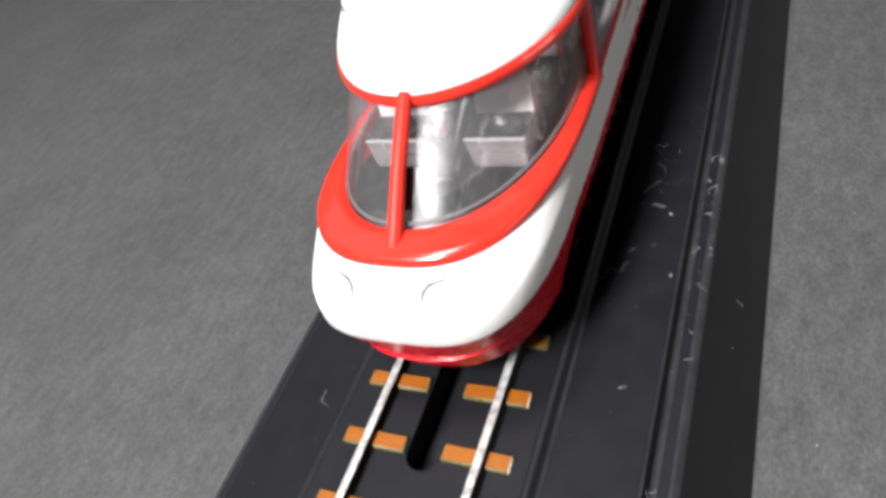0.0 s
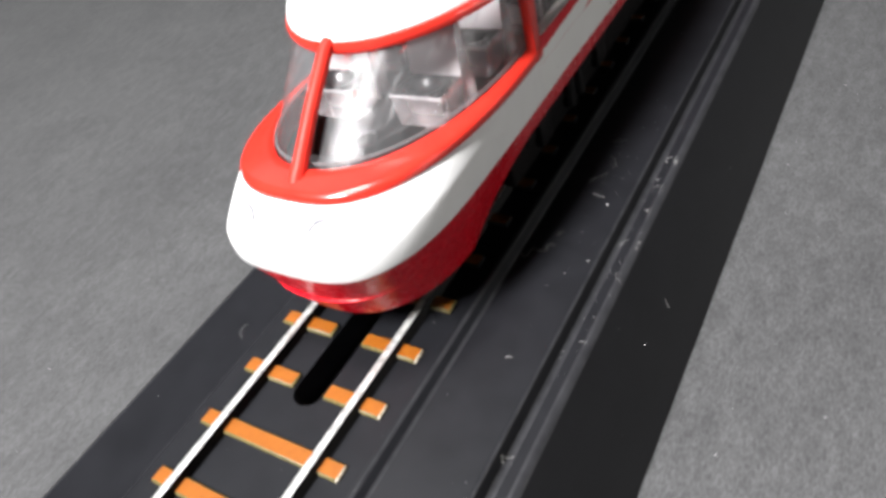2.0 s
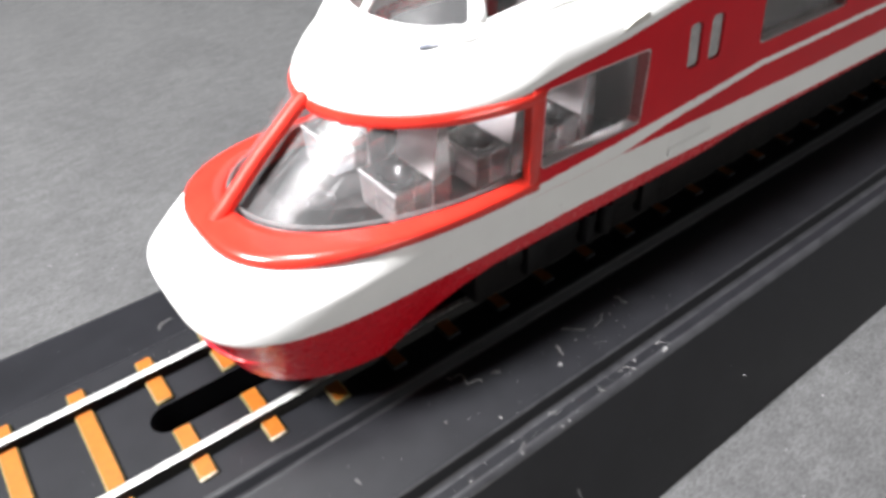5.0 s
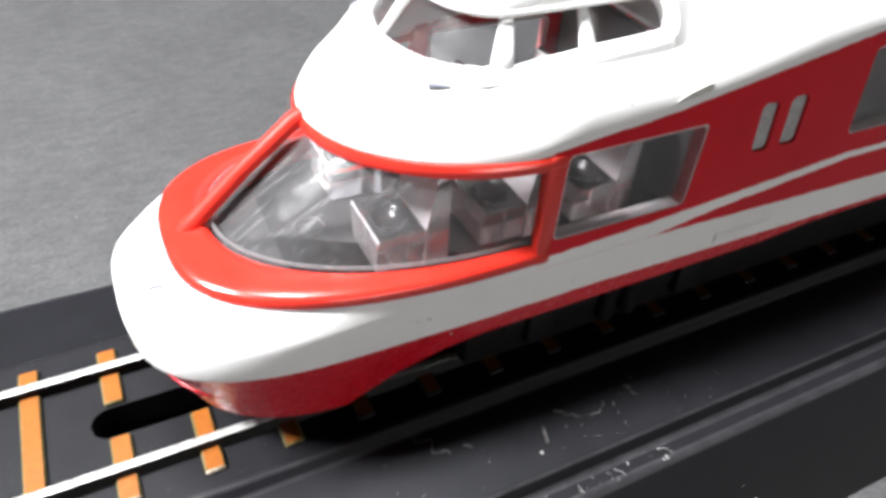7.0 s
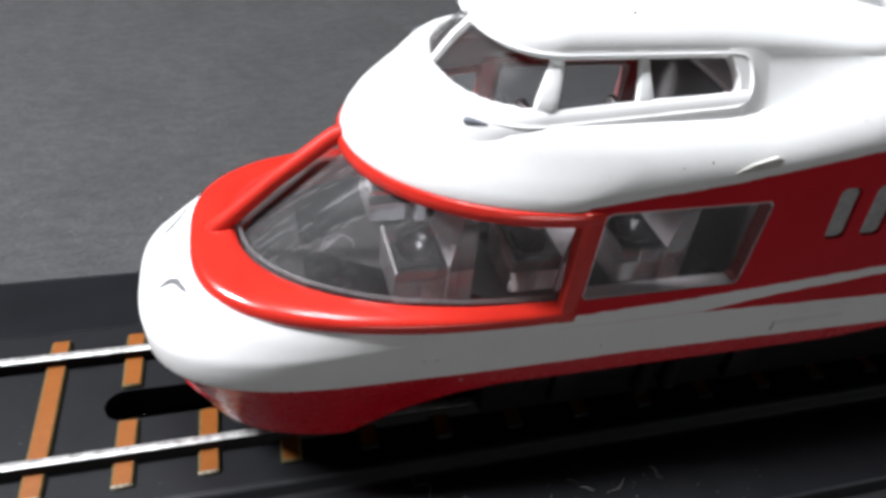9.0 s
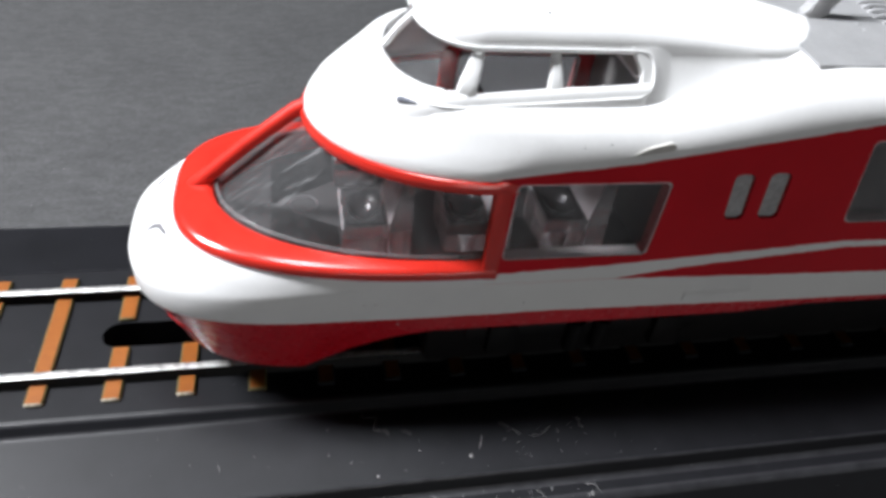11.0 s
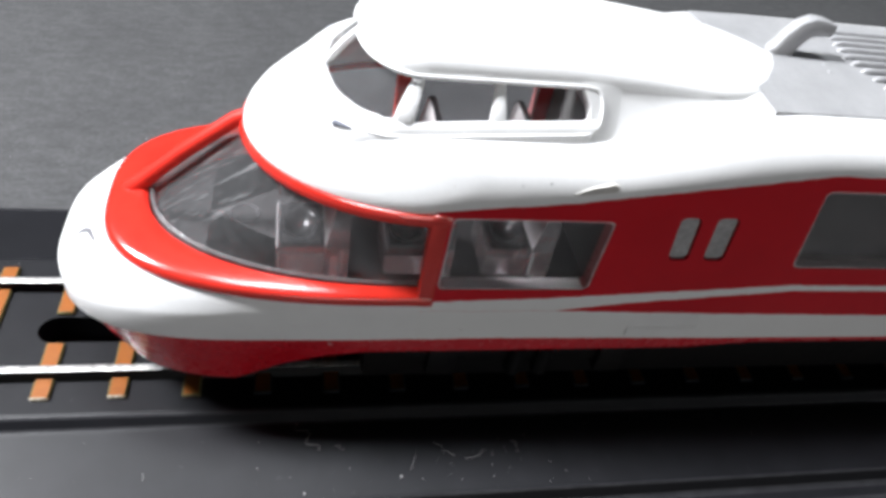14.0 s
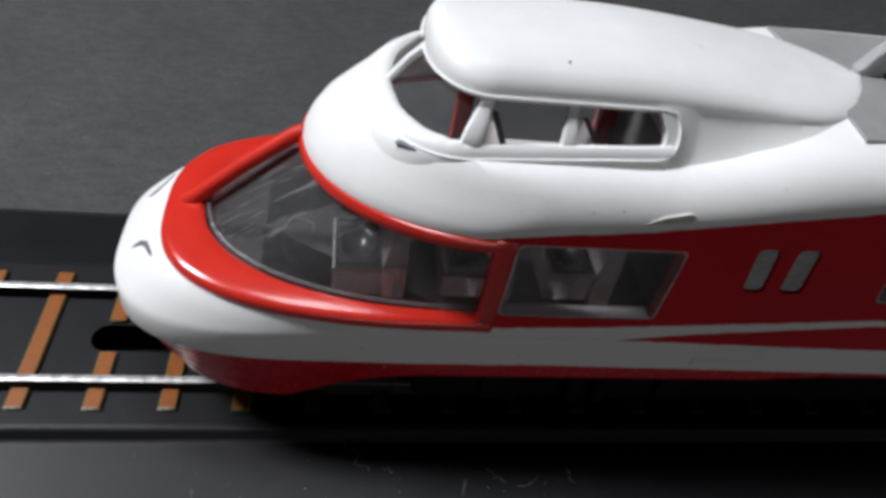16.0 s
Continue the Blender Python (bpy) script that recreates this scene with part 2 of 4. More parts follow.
def livery():
    """Red sides with white bands and a white roof edge, as painted on the car."""
    m, nt, p = mat("livery_paint")
    sep = nt.nodes.new("ShaderNodeSeparateXYZ")
    link(nt, coords(nt), sep.inputs[0])
    wob = noise_fac(nt, 900, 2.0)

    def maths(op, a, b):
        n = nt.nodes.new("ShaderNodeMath")
        n.operation = op
        for s, v in zip(n.inputs, (a, b)):
            if isinstance(v, (int, float)):
                s.default_value = v
            else:
                link(nt, v, s)
        return n.outputs[0]

    yn = maths("DIVIDE", maths("SUBTRACT", sep.outputs[1], -1 * CM), 14 * CM)
    zn = maths("DIVIDE", sep.outputs[2], 3 * CM)
    zn = maths("ADD", zn, maths("MULTIPLY", maths("SUBTRACT", wob, 0.5), 0.008))

    def over(knots):
        return maths("GREATER_THAN", zn, curve_node(nt, yn, knots, -1, 13, 0, 3))

    low = over([(-1, 0.97), (0.6, 0.93), (2.4, 0.965), (4.1, 0.94), (5.6, 0.88), (13, 0.80)])
    band = over([(-1, 1.28), (2.05, 1.335), (2.97, 1.377), (3.5, 1.418), (4.76, 1.51), (13, 1.50)])
    wlow = over([(-1, 1.246), (3.0, 1.246), (4.15, 1.212), (5.7, 1.18), (13, 1.15)])
    wtop = over([(-1, 1.246), (3.0, 1.248), (3.55, 1.332), (4.16, 1.391), (4.79, 1.452), (13, 1.45)])
    roof = over([(-1, 2.07), (2.07, 2.115), (2.89, 2.207), (3.57, 2.32), (4.26, 2.436), (4.52, 2.482), (13, 2.49)])
    # white where: above low and below band, but not inside the wedge, or above the roof line
    white = maths("MULTIPLY", low, maths("SUBTRACT", 1, band))
    wedge = maths("MULTIPLY", wlow, maths("SUBTRACT", 1, wtop))
    white = maths("MAXIMUM", maths("MULTIPLY", white, maths("SUBTRACT", 1, wedge)), roof)
    tone = ramp(nt, noise_fac(nt, 140, 4.0), 0.3, 0.7)
    red = mixed(nt, tone, (0.50, 0.004, 0.013, 1), (0.57, 0.006, 0.016, 1))
    wht = mixed(nt, tone, (0.80, 0.80, 0.79, 1), (0.84, 0.84, 0.83, 1))
    link(nt, mixed(nt, white, red, wht), p.inputs["Base Color"])
    p.inputs["Roughness"].default_value = 0.30
    p.inputs["Specular IOR Level"].default_value = 0.18
    p.inputs["Coat Weight"].default_value = 0.06
    p.inputs["Coat Roughness"].default_value = 0.06
    bump(nt, noise_fac(nt, 800, 3.0), 0.06, 0.0002, p)
    return m


LIVERY = livery()


# ---- building helpers ----
def thing(name, label, category, group="", kind="", at=(0, 0, 0)):
    ob = new(name)
    ob.location = at
    return tagged(ob, label, category, group, kind)


def part(name, bm, material, parent=None, label="", smooth=True, mark=True):
    """Links a bmesh drawn in centimetres as one mesh object."""
    bmesh.ops.recalc_face_normals(bm, faces=bm.faces) if mark else None
    bmesh.ops.scale(bm, vec=(CM, CM, CM), verts=bm.verts)
    me = bpy.data.meshes.new(name)
    bm.to_mesh(me)
    bm.free()
    me.materials.append(material)
    me.polygons.foreach_set("use_smooth", [smooth] * len(me.polygons))
    if smooth:
        me.set_sharp_from_angle(angle=radians(38))
    ob = new(name, me)
    if parent:
        ob.parent = parent
    if label:
        ob["label"] = label
    return ob


def box(x0, x1, y0, y1, z0, z1, bevel=0.0, seg=2):
    bm = bmesh.new()
    bmesh.ops.create_cube(bm, size=1)
    for v in bm.verts:
        v.co = Vector(((x0 + x1) / 2 + v.co.x * (x1 - x0), (y0 + y1) / 2 + v.co.y * (y1 - y0), (z0 + z1) / 2 + v.co.z * (z1 - z0)))
    if bevel:
        bmesh.ops.bevel(bm, geom=bm.edges[:], offset=bevel, segments=seg, affect="EDGES", profile=0.5)
    return bm


def grid(rows, close_u=False, close_v=False):
    """A sheet over rows of points."""
    bm = bmesh.new()
    vs = [[bm.verts.new(p) for p in row] for row in rows]
    nu, nv = len(vs), len(vs[0])
    for i in range(nu if close_u else nu - 1):
        for j in range(nv if close_v else nv - 1):
            q = [vs[i][j], vs[i][(j + 1) % nv], vs[(i + 1) % nu][(j + 1) % nv], vs[(i + 1) % nu][j]]
            bm.faces.new(q)
    return bm


def thicken(bm, t):
    """Gives a sheet a thickness, inwards of its normals."""
    bmesh.ops.recalc_face_normals(bm, faces=bm.faces)
    bmesh.ops.solidify(bm, geom=bm.faces[:], thickness=t)
    return bm


def join(*bms):
    out = bmesh.new()
    for b in bms:
        me = bpy.data.meshes.new("tmp")
        b.to_mesh(me)
        b.free()
        out.from_mesh(me)
        bpy.data.meshes.remove(me)
    return out


def prism(profile, y0, y1, cuts=1):
    """A profile in x and z, drawn out along y, with closed ends."""
    rows = [[(x, y0 + (y1 - y0) * i / cuts, z) for x, z in profile] for i in range(cuts + 1)]
    bm = grid(rows, close_v=True)
    bm.verts.ensure_lookup_table()
    n = len(profile)
    bm.faces.new([bm.verts[i] for i in range(n)])
    bm.faces.new([bm.verts[n * cuts + i] for i in reversed(range(n))])
    return bm


def closed_sheet(rows):
    """A tube of equal rows, its two ends closed."""
    bm = grid(rows, close_v=True)
    bm.verts.ensure_lookup_table()
    n = len(rows[0])
    bm.faces.new([bm.verts[k] for k in range(n)])
    bm.faces.new([bm.verts[(len(rows) - 1) * n + k] for k in reversed(range(n))])
    return bm


def tube(points, radius, sides=8, squash=1.0):
    """A round bar along points, with closed ends."""
    pts = [Vector(p) for p in points]
    rows = []
    for i, p in enumerate(pts):
        d = (pts[min(i + 1, len(pts) - 1)] - pts[max(i - 1, 0)]).normalized()
        a = d.orthogonal().normalized() if i == 0 else (rows_a - d * rows_a.dot(d)).normalized()
        rows_a = a
        b = d.cross(a)
        r = radius[i] if isinstance(radius, (list, tuple)) else radius
        rows.append([p + a * r * math.cos(k * 2 * math.pi / sides) + b * r * squash * math.sin(k * 2 * math.pi / sides) for k in range(sides)])
    bm = grid(rows, close_v=True)
    bm.verts.ensure_lookup_table()
    bm.faces.new([bm.verts[i] for i in range(sides)])
    bm.faces.new([bm.verts[(len(pts) - 1) * sides + i] for i in range(sides)])
    return bm


def smooth01(a, b, v):
    s = min(max((v - a) / (b - a), 0.0), 1.0)
    return s * s * (3 - 2 * s)


NOSE_STEPS = 44


def outline(w, y0, ln, p=2.0, q=2.0, back=None, steps=NOSE_STEPS, pitch=0.25):
    """Plan of a nose, from the car's one side round the front to the other: x and y."""
    right = []
    for i in range(steps + 1):
        a = math.pi / 2 * (1 - (1 - i / steps) ** 1.7)
        right.append((w * math.sin(a) ** (2 / q), y0 + ln * (1 - math.cos(a) ** (2 / p))))
    end = y0 + ln
    if back is not None:
        back = max(back, end + 0.02)
        n = max(int(math.ceil((back - 2.2) / pitch)), 1) if back > 2.6 else 3
        right += [(w, end + (back - end) * (i + 1) / n) for i in range(n)]
    return [(x, y) for x, y in reversed(right)] + [(-x, y) for x, y in right[1:]]


def loft(levels, back):
    """Sheet over levels of (z, w, y0, ln, p, q); z may be a function of y."""
    rows = []
    for z, w, y0, ln, p, q in levels:
        rows.append([(x, y, z(y) if callable(z) else z) for x, y in outline(w, y0, ln, p, q, back)])
    return rows


# ---- the setting ----
TABLE_Z = -1.59
tagged(part("table_top", box(-60, 60, -60, 60, TABLE_Z - 2.5, TABLE_Z, 0.3), GREY), "large plain dark grey matt table surface", "table", kind="structure")
for nm, b in (("floor", (-200, 200, -200, 200, -82, -80)), ("ceiling", (-200, 200, -200, 200, 170, 172)), ("wall_west", (-202, -200, -200, 200, -80, 170)),
              ("wall_east", (200, 202, -200, 200, -80, 170)), ("wall_north", (-200, 200, 200, 202, -80, 170)), ("wall_south", (-200, 200, -202, -200, -80, 170))):
    tagged(part(nm, box(*b), ROOM, smooth=False), "plain dim painted room surface", nm.split("_")[0], kind="structure")

# ---- display base with its track ----
BASE_Y0, BASE_Y1 = -4.6, 14.5
base = thing("display_base", "black plastic display base with model railway track, dusty", "display base", at=(0, 0, 0))
half = [(0.80, -0.035), (0.835, -0.045), (0.895, -0.115), (0.93, -0.125), (1.535, -0.105), (1.57, -0.115), (1.60, -0.24), (1.63, -0.255),
        (1.745, -0.25), (1.785, -0.28), (2.195, TABLE_Z + 0.002), (2.05, TABLE_Z + 0.002)]
SLOT_END, SLOT_W = -0.77, 0.135


def eased(profile, d=0.02):
    """Rounds the corners of a profile, as moulded plastic has them."""
    out = [profile[0]]
    for a, p, c in zip(profile, profile[1:], profile[2:]):
        a, p, c = Vector(a), Vector(p), Vector(c)
        u, v = (a - p), (c - p)
        if u.angle(v) > radians(160):
            out.append(tuple(p))
            continue
        e = min(d, u.length * 0.45, v.length * 0.45)
        s, f = p + u.normalized() * e, p + v.normalized() * e
        for k in range(5):
            t = k / 4
            out.append(tuple(s * (1 - t) ** 2 + p * 2 * t * (1 - t) + f * t * t))
    return out + [profile[-1]]


def plinth():
    soft_half = eased(half)
    profile = soft_half + [(-x, z) for x, z in reversed(soft_half)]
    rows = [[(x, y, z) for x, z in soft_half] for y in (BASE_Y0, BASE_Y1)]
    bm = grid(rows)
    b2 = grid([[(-x, y, z) for x, z in soft_half] for y in (BASE_Y0, BASE_Y1)])
    # the track bed between the shoulders, with the long slot let into it
    b3 = bmesh.new()
    zt, zb = -0.035, -0.32
    arc = [(SLOT_W * math.cos(a), SLOT_END + SLOT_W + SLOT_W * math.sin(a)) for a in [math.pi * (1 + i / 12) for i in range(13)]]
    ring = arc + [(SLOT_W, 4.2), (-SLOT_W, 4.2)]
    outer = [(-0.80, BASE_Y0), (0.80, BASE_Y0), (0.80, SLOT_END), (0.80, 4.2), (0.80, BASE_Y1), (-0.80, BASE_Y1), (-0.80, 4.2), (-0.80, SLOT_END)]
    from mathutils.geometry import delaunay_2d_cdt
    pts = [Vector(p) for p in outer + ring]
    n, k = len(outer), len(ring)
    res = delaunay_2d_cdt(pts, [], [list(range(n)), list(range(n, n + k))], 0, 1e-5)
    vs = [b3.verts.new((p.x, p.y, zt)) for p in res[0]]
    for face in res[2]:
        c = sum((res[0][i] for i in face), Vector((0, 0))) / len(face)
        inside = abs(c.x) < SLOT_W and (SLOT_END + SLOT_W < c.y < 4.2 or (c.y <= SLOT_END + SLOT_W and c.x**2 + (c.y - SLOT_END - SLOT_W) ** 2 < SLOT_W**2))
        if not inside:
            b3.faces.new([vs[i] for i in face])
    lip = [b3.verts.new((x, y, zt)) for x, y in ring]
    low = [b3.verts.new((x, y, zb)) for x, y in ring]
    for i in range(k):
        b3.faces.new([lip[i], lip[(i + 1) % k], low[(i + 1) % k], low[i]])
    b3.faces.new(low)
    ends = bmesh.new()
    for y in (BASE_Y0, BASE_Y1):
        ends.faces.new([ends.verts.new((x, y, z)) for x, z in profile])
    out = join(bm, b2, b3, ends)
    bmesh.ops.remove_doubles(out, verts=out.verts[:], dist=0.0005)
    return out


block = part("plinth", plinth(), BLACK, base, "black moulded plastic plinth with stepped grooves")
block.data.materials.append(BLACK_EDGE)
for f in block.data.polygons:
    # the rounded arrises are polished by handling; a lighter tone adds to their highlight
    if f.area < 0.014 * (BASE_Y1 - BASE_Y0) * CM * CM and abs(f.center.x) > 0.79 * CM and f.normal.z > 0.3:
        f.material_index = 1

part("printed_mark", grid([[(2.092 + k * 0.036, y, -1.215 - k * 0.115) for y in (8.65, 9.2)] for k in (0, 1)]), PALE, base, "small pale printed mark")
PITCH, DEEP = 0.532, 0.138


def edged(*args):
    """A part whose upright faces show the worn edge; ends painted black for shade."""
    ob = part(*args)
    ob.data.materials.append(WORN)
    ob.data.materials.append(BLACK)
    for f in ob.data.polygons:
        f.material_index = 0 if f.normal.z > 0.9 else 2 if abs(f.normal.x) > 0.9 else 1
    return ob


def sleeper_block(x0, x1):
    return box(x0, x1, -DEEP, 0.0, -0.045, 0.0, 0.014, 1)


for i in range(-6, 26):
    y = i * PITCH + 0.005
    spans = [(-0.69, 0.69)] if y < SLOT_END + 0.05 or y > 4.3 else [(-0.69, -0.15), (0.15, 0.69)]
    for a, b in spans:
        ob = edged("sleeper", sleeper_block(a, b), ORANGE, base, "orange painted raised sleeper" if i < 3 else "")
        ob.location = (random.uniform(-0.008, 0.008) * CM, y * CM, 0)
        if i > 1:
            # under the car the worn edges are painted black in place of shade
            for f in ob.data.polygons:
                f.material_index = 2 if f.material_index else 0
        if i < 1 and b > 0:
            # the lamp's glint on the free ends in front of the nose, painted pale
            ob.data.materials.append(GLINT)
            for f in ob.data.polygons:
                if f.normal.x > 0.5 and f.center.x > 0:
                    f.material_index = 3

RAIL_TOP = 0.075
rail_web = [(-0.040, -0.04), (0.040, -0.04), (0.030, 0.0), (0.028, RAIL_TOP - 0.015), (-0.028, RAIL_TOP - 0.015), (-0.030, 0.0)]
rail_head = [(-0.029, RAIL_TOP - 0.015), (0.029, RAIL_TOP - 0.015), (0.030, RAIL_TOP - 0.004), (0.022, RAIL_TOP), (-0.022, RAIL_TOP), (-0.030, RAIL_TOP - 0.004)]
for rx in (-0.455, 0.474):
    web = part("rail", prism([(x + rx, z) for x, z in rail_web], BASE_Y0 + 0.05, BASE_Y1 - 0.05, 8), WEB, base, "black rail web")
    head = part("rail_head", prism([(x + rx, z) for x, z in rail_head], BASE_Y0 + 0.05, BASE_Y1 - 0.05, 8), STEEL, web, "bright worn steel rail head")
    # head sides painted black, so they stay dark in the car's shade
    head.data.materials.append(WEB)
    for f in head.data.polygons:
        f.material_index = 1 if abs(f.normal.x) > 0.9 else 0

# ---- the train car ----
train = thing("model_train", "red and white streamlined model train car with observation nose", "model train")
BACK = 13.0


def knots(y, pairs):
    return float(np.interp(y, [a for a, _ in pairs], [b for _, b in pairs]))


def skirt_low(y):
    return knots(y, [(0.0, 0.35), (0.82, 0.335), (0.88, 0.36), (1.02, 0.45), (1.28, 0.645), (1.36, 0.70), (1.50, 0.755), (1.70, 0.81), (4.15, 0.81), (4.7, 0.86)])


def low_line(y):
    return 0.935 + 0.025 * smooth01(0.2, 2.2, y) - 0.06 * smooth01(3.5, 7, y)


def lip_line(y):
    return 1.375 - 0.065 * smooth01(0.0, 1.9, y)


def wall_top(y):
    return knots(y, [(1.9, 2.075), (2.07, 2.105), (2.89, 2.207), (3.57, 2.32), (4.26, 2.436), (4.52, 2.482), (5.2, 2.49)])


def roof_top(y):
    return 2.50 + 0.25 * smooth01(2.9, 4.3, y)


def skirt_sheet():
    """Skirt under the nose: undercut at the front, drawn out to the wall's plane along the sides."""
    levels = [(0.0, 0.79, -0.10, 1.0, 2.3, 2.5), (0.22, 0.825, -0.165, 1.15, 2.4, 2.5), (0.5, 0.875, -0.225, 1.4, 2.7, 2.6), (0.85, 0.94, -0.30, 1.85, 3.3, 3.0), (1.0, 0.953, -0.325, 1.9, 3.7, 3.3)]
    rows = []
    for f, w, y0, ln, p, q in levels:
        row = []
        for x, y in outline(w, y0, ln, p, q, BACK):
            lo = skirt_low(y)
            out = 1 + (0.955 / w - 1) * smooth01(0.85, 1.7, y)
            row.append((x * out, y, lo + f * (low_line(y) - lo)))
        rows.append(row)
    return thicken(grid(rows), 0.04)


part("skirt", skirt_sheet(), BODY_RED, train, "glossy red lower skirt")


def between(f):
    return lambda y: low_line(y) + f * (lip_line(y) + 0.02 - low_line(y))


def crease(g):
    """Share of the white band's height, lifted along the sides as the crease is."""
    return lambda y: between(g + (0.88 - g) * 0.8 * smooth01(-0.2, 1.6, y))(y)


BODY = [(low_line, 0.953, -0.325, 1.9, 3.7, 3.3), (between(0.05), 0.961, -0.34, 1.95, 3.7, 3.3), (crease(0.30), 0.971, -0.355, 2.0, 3.35, 3.1), (crease(0.39), 0.972, -0.355, 2.0, 3.25, 3.05), (crease(0.45), 0.972, -0.335, 2.0, 3.2, 3.0),
        (crease(0.68), 0.972, -0.222, 1.98, 3.05, 2.92), (crease(0.86), 0.972, -0.12, 1.95, 3.0, 2.86), (between(1.0), 0.965, 0.02, 1.9, 3.0, 2.8)]


def flush(rows, x1, y0, y1):
    """Draws the sides of a nose out to the wall's plane."""
    return [[(math.copysign(abs(x) + (x1 - abs(x)) * smooth01(y0, y1, y), x), y, z) for x, y, z in row] for row in rows]


part("nose_shell", thicken(grid(flush(loft(BODY, 2.06), 0.970, 1.0, 1.75)), 0.05), WHITE, train, "glossy white rounded nose")


def lip(dz):
    return lambda y: lip_line(y) + dz


LIP = [(lip(-0.012), 0.968, -0.015, 1.9, 3.0, 2.8), (lip(0.0), 0.983, -0.03, 1.92, 3.0, 2.8), (lip(0.02), 0.991, -0.033, 1.94, 3.0, 2.8), (lip(0.052), 0.992, -0.022, 1.93, 3.0, 2.78), (lip(0.070), 0.988, -0.004, 1.925, 2.98, 2.75),
       (lip(0.081), 0.979, 0.025, 1.92, 2.95, 2.65), (lip(0.090), 0.962, 0.075, 1.9, 2.87, 2.52), (lip(0.102), 0.932, 0.155, 1.88, 2.76, 2.36), (lip(0.108), 0.906, 0.213, 1.85, 2.65, 2.25), (lip(0.09), 0.892, 0.24, 1.84, 2.6, 2.2), (1.24, 0.885, 0.25, 1.84, 2.6, 2.2)]
part("window_lip", thicken(grid(loft(LIP, 2.10)), 0.02), RED, train, "glossy red lip round the front window")
TOP = [(1.995, 0.93, 0.93, 1.2, 2, 2), (1.985, 0.955, 0.895, 1.25, 2, 2), (1.995, 0.978, 0.87, 1.25, 2, 2), (2.02, 0.988, 0.858, 1.25, 2, 2), (2.05, 0.988, 0.858, 1.25, 2, 2), (2.075, 0.978, 0.87, 1.25, 2, 2), (2.085, 0.96, 0.90, 1.25, 2, 2)]
part("window_rim", thicken(grid(loft(TOP, 2.10)), 0.02), RED, train, "glossy red rim over the front window")


def rise(f):
    return lambda y: wall_top(y) + f * (roof_top(y) - wall_top(y))


ROOF = [(lambda y: wall_top(y) - 0.035, 0.945, 0.91, 1.25, 2, 2), (rise(0.0), 0.966, 0.885, 1.25, 2, 2), (rise(0.05), 0.974, 0.885, 1.27, 2, 2), (rise(0.2), 0.969, 0.91, 1.3, 2, 2), (rise(0.42), 0.948, 0.97, 1.35, 2, 2), (rise(0.62), 0.905, 1.06, 1.28, 2, 2),
        (rise(0.80), 0.85, 1.16, 1.05, 2, 2),
        (lambda y: rise(0.91 + 0.02 * smooth01(2.8, 3.4, y))(y), 0.76, 1.225, 0.85, 2, 2), (lambda y: rise(0.90 + 0.10 * smooth01(2.8, 3.4, y))(y), 0.67, 1.295, 0.75, 2, 2)]


def roof():
    rows = loft(ROOF, BACK)
    last = rows[-1]
    for k in (0.75, 0.5, 0.25, 0.0):
        rows.append([(x * k, y, z + 0.025 * (1 - k * k)) for x, y, z in last])
    bm = grid(rows)
    # the well under the driver cab is open to the saloon
    def in_well(c):
        k = min(max((c.y - 1.31) / 0.52, 0), 1)
        return c.y < 2.93 and c.z > 2.2 and abs(c.x) < 0.668 * (1 - (1 - k) ** 2.1) ** (1 / 2.1)

    bmesh.ops.delete(bm, geom=[f for f in bm.faces if in_well(f.calc_center_median())], context="FACES")
    return thicken(bm, 0.035)


part("roof", roof(), WHITE, train, "white domed roof shell")


def rounded(x0, x1, y0, y1, r, skew=0.0, n=5):
    """A rounded window in y and z, its top shifted by skew."""
    out = []
    for cx, cy, a0 in ((x1 - r, y0 + r, -90), (x1 - r, y1 - r, 0), (x0 + r, y1 - r, 90), (x0 + r, y0 + r, 180)):
        for i in range(n + 1):
            a = radians(a0 + 90 * i / n)
            px, py = cx + r * math.cos(a), cy + r * math.sin(a)
            out.append((px + skew * (py - y0) / (y1 - y0), py))
    return out


WINDOWS = [rounded(2.13, 3.175, 1.455, 2.065, 0.04, 0.015), rounded(3.655, 3.805, 1.745, 2.115, 0.045, -0.04), rounded(3.91, 4.07, 1.745, 2.12, 0.045, -0.035)]
for k in range(5):
    WINDOWS.append(rounded(4.635 + k * 1.75, 6.0 + k * 1.75, 1.68, 2.36, 0.05, -0.10 if k == 0 else 0))


def in_poly(p, poly):
    c = False
    for (x0, y0), (x1, y1) in zip(poly, poly[1:] + poly[:1]):
        if (y0 > p[1]) != (y1 > p[1]) and p[0] < (x1 - x0) * (p[1] - y0) / (y1 - y0) + x0:
            c = not c
    return c


def plate(outer, holes, to_space, thickness, toward):
    """A flat plate with openings: outline and holes in two dimensions, laid out by to_space."""
    from mathutils.geometry import delaunay_2d_cdt
    pts, faces = [Vector(p) for p in outer], [list(range(len(outer)))]
    for w in holes:
        faces.append(list(range(len(pts), len(pts) + len(w))))
        pts += [Vector(p) for p in w]
    res = delaunay_2d_cdt(pts, [], faces, 0, 1e-5)
    bm = bmesh.new()
    vs = [bm.verts.new(to_space(p)) for p in res[0]]
    for face in res[2]:
        c = sum((res[0][i] for i in face), Vector((0, 0))) / len(face)
        if in_poly(c, outer) and not any(in_poly(c, w) for w in holes):
            bm.faces.new([vs[i] for i in face])
    bmesh.ops.recalc_face_normals(bm, faces=bm.faces)
    if sum((f.normal * f.calc_area() for f in bm.faces), Vector()).dot(Vector(toward)) < 0:
        bmesh.ops.reverse_faces(bm, faces=bm.faces)
    bmesh.ops.solidify(bm, geom=bm.faces[:], thickness=thickness)
    return bm


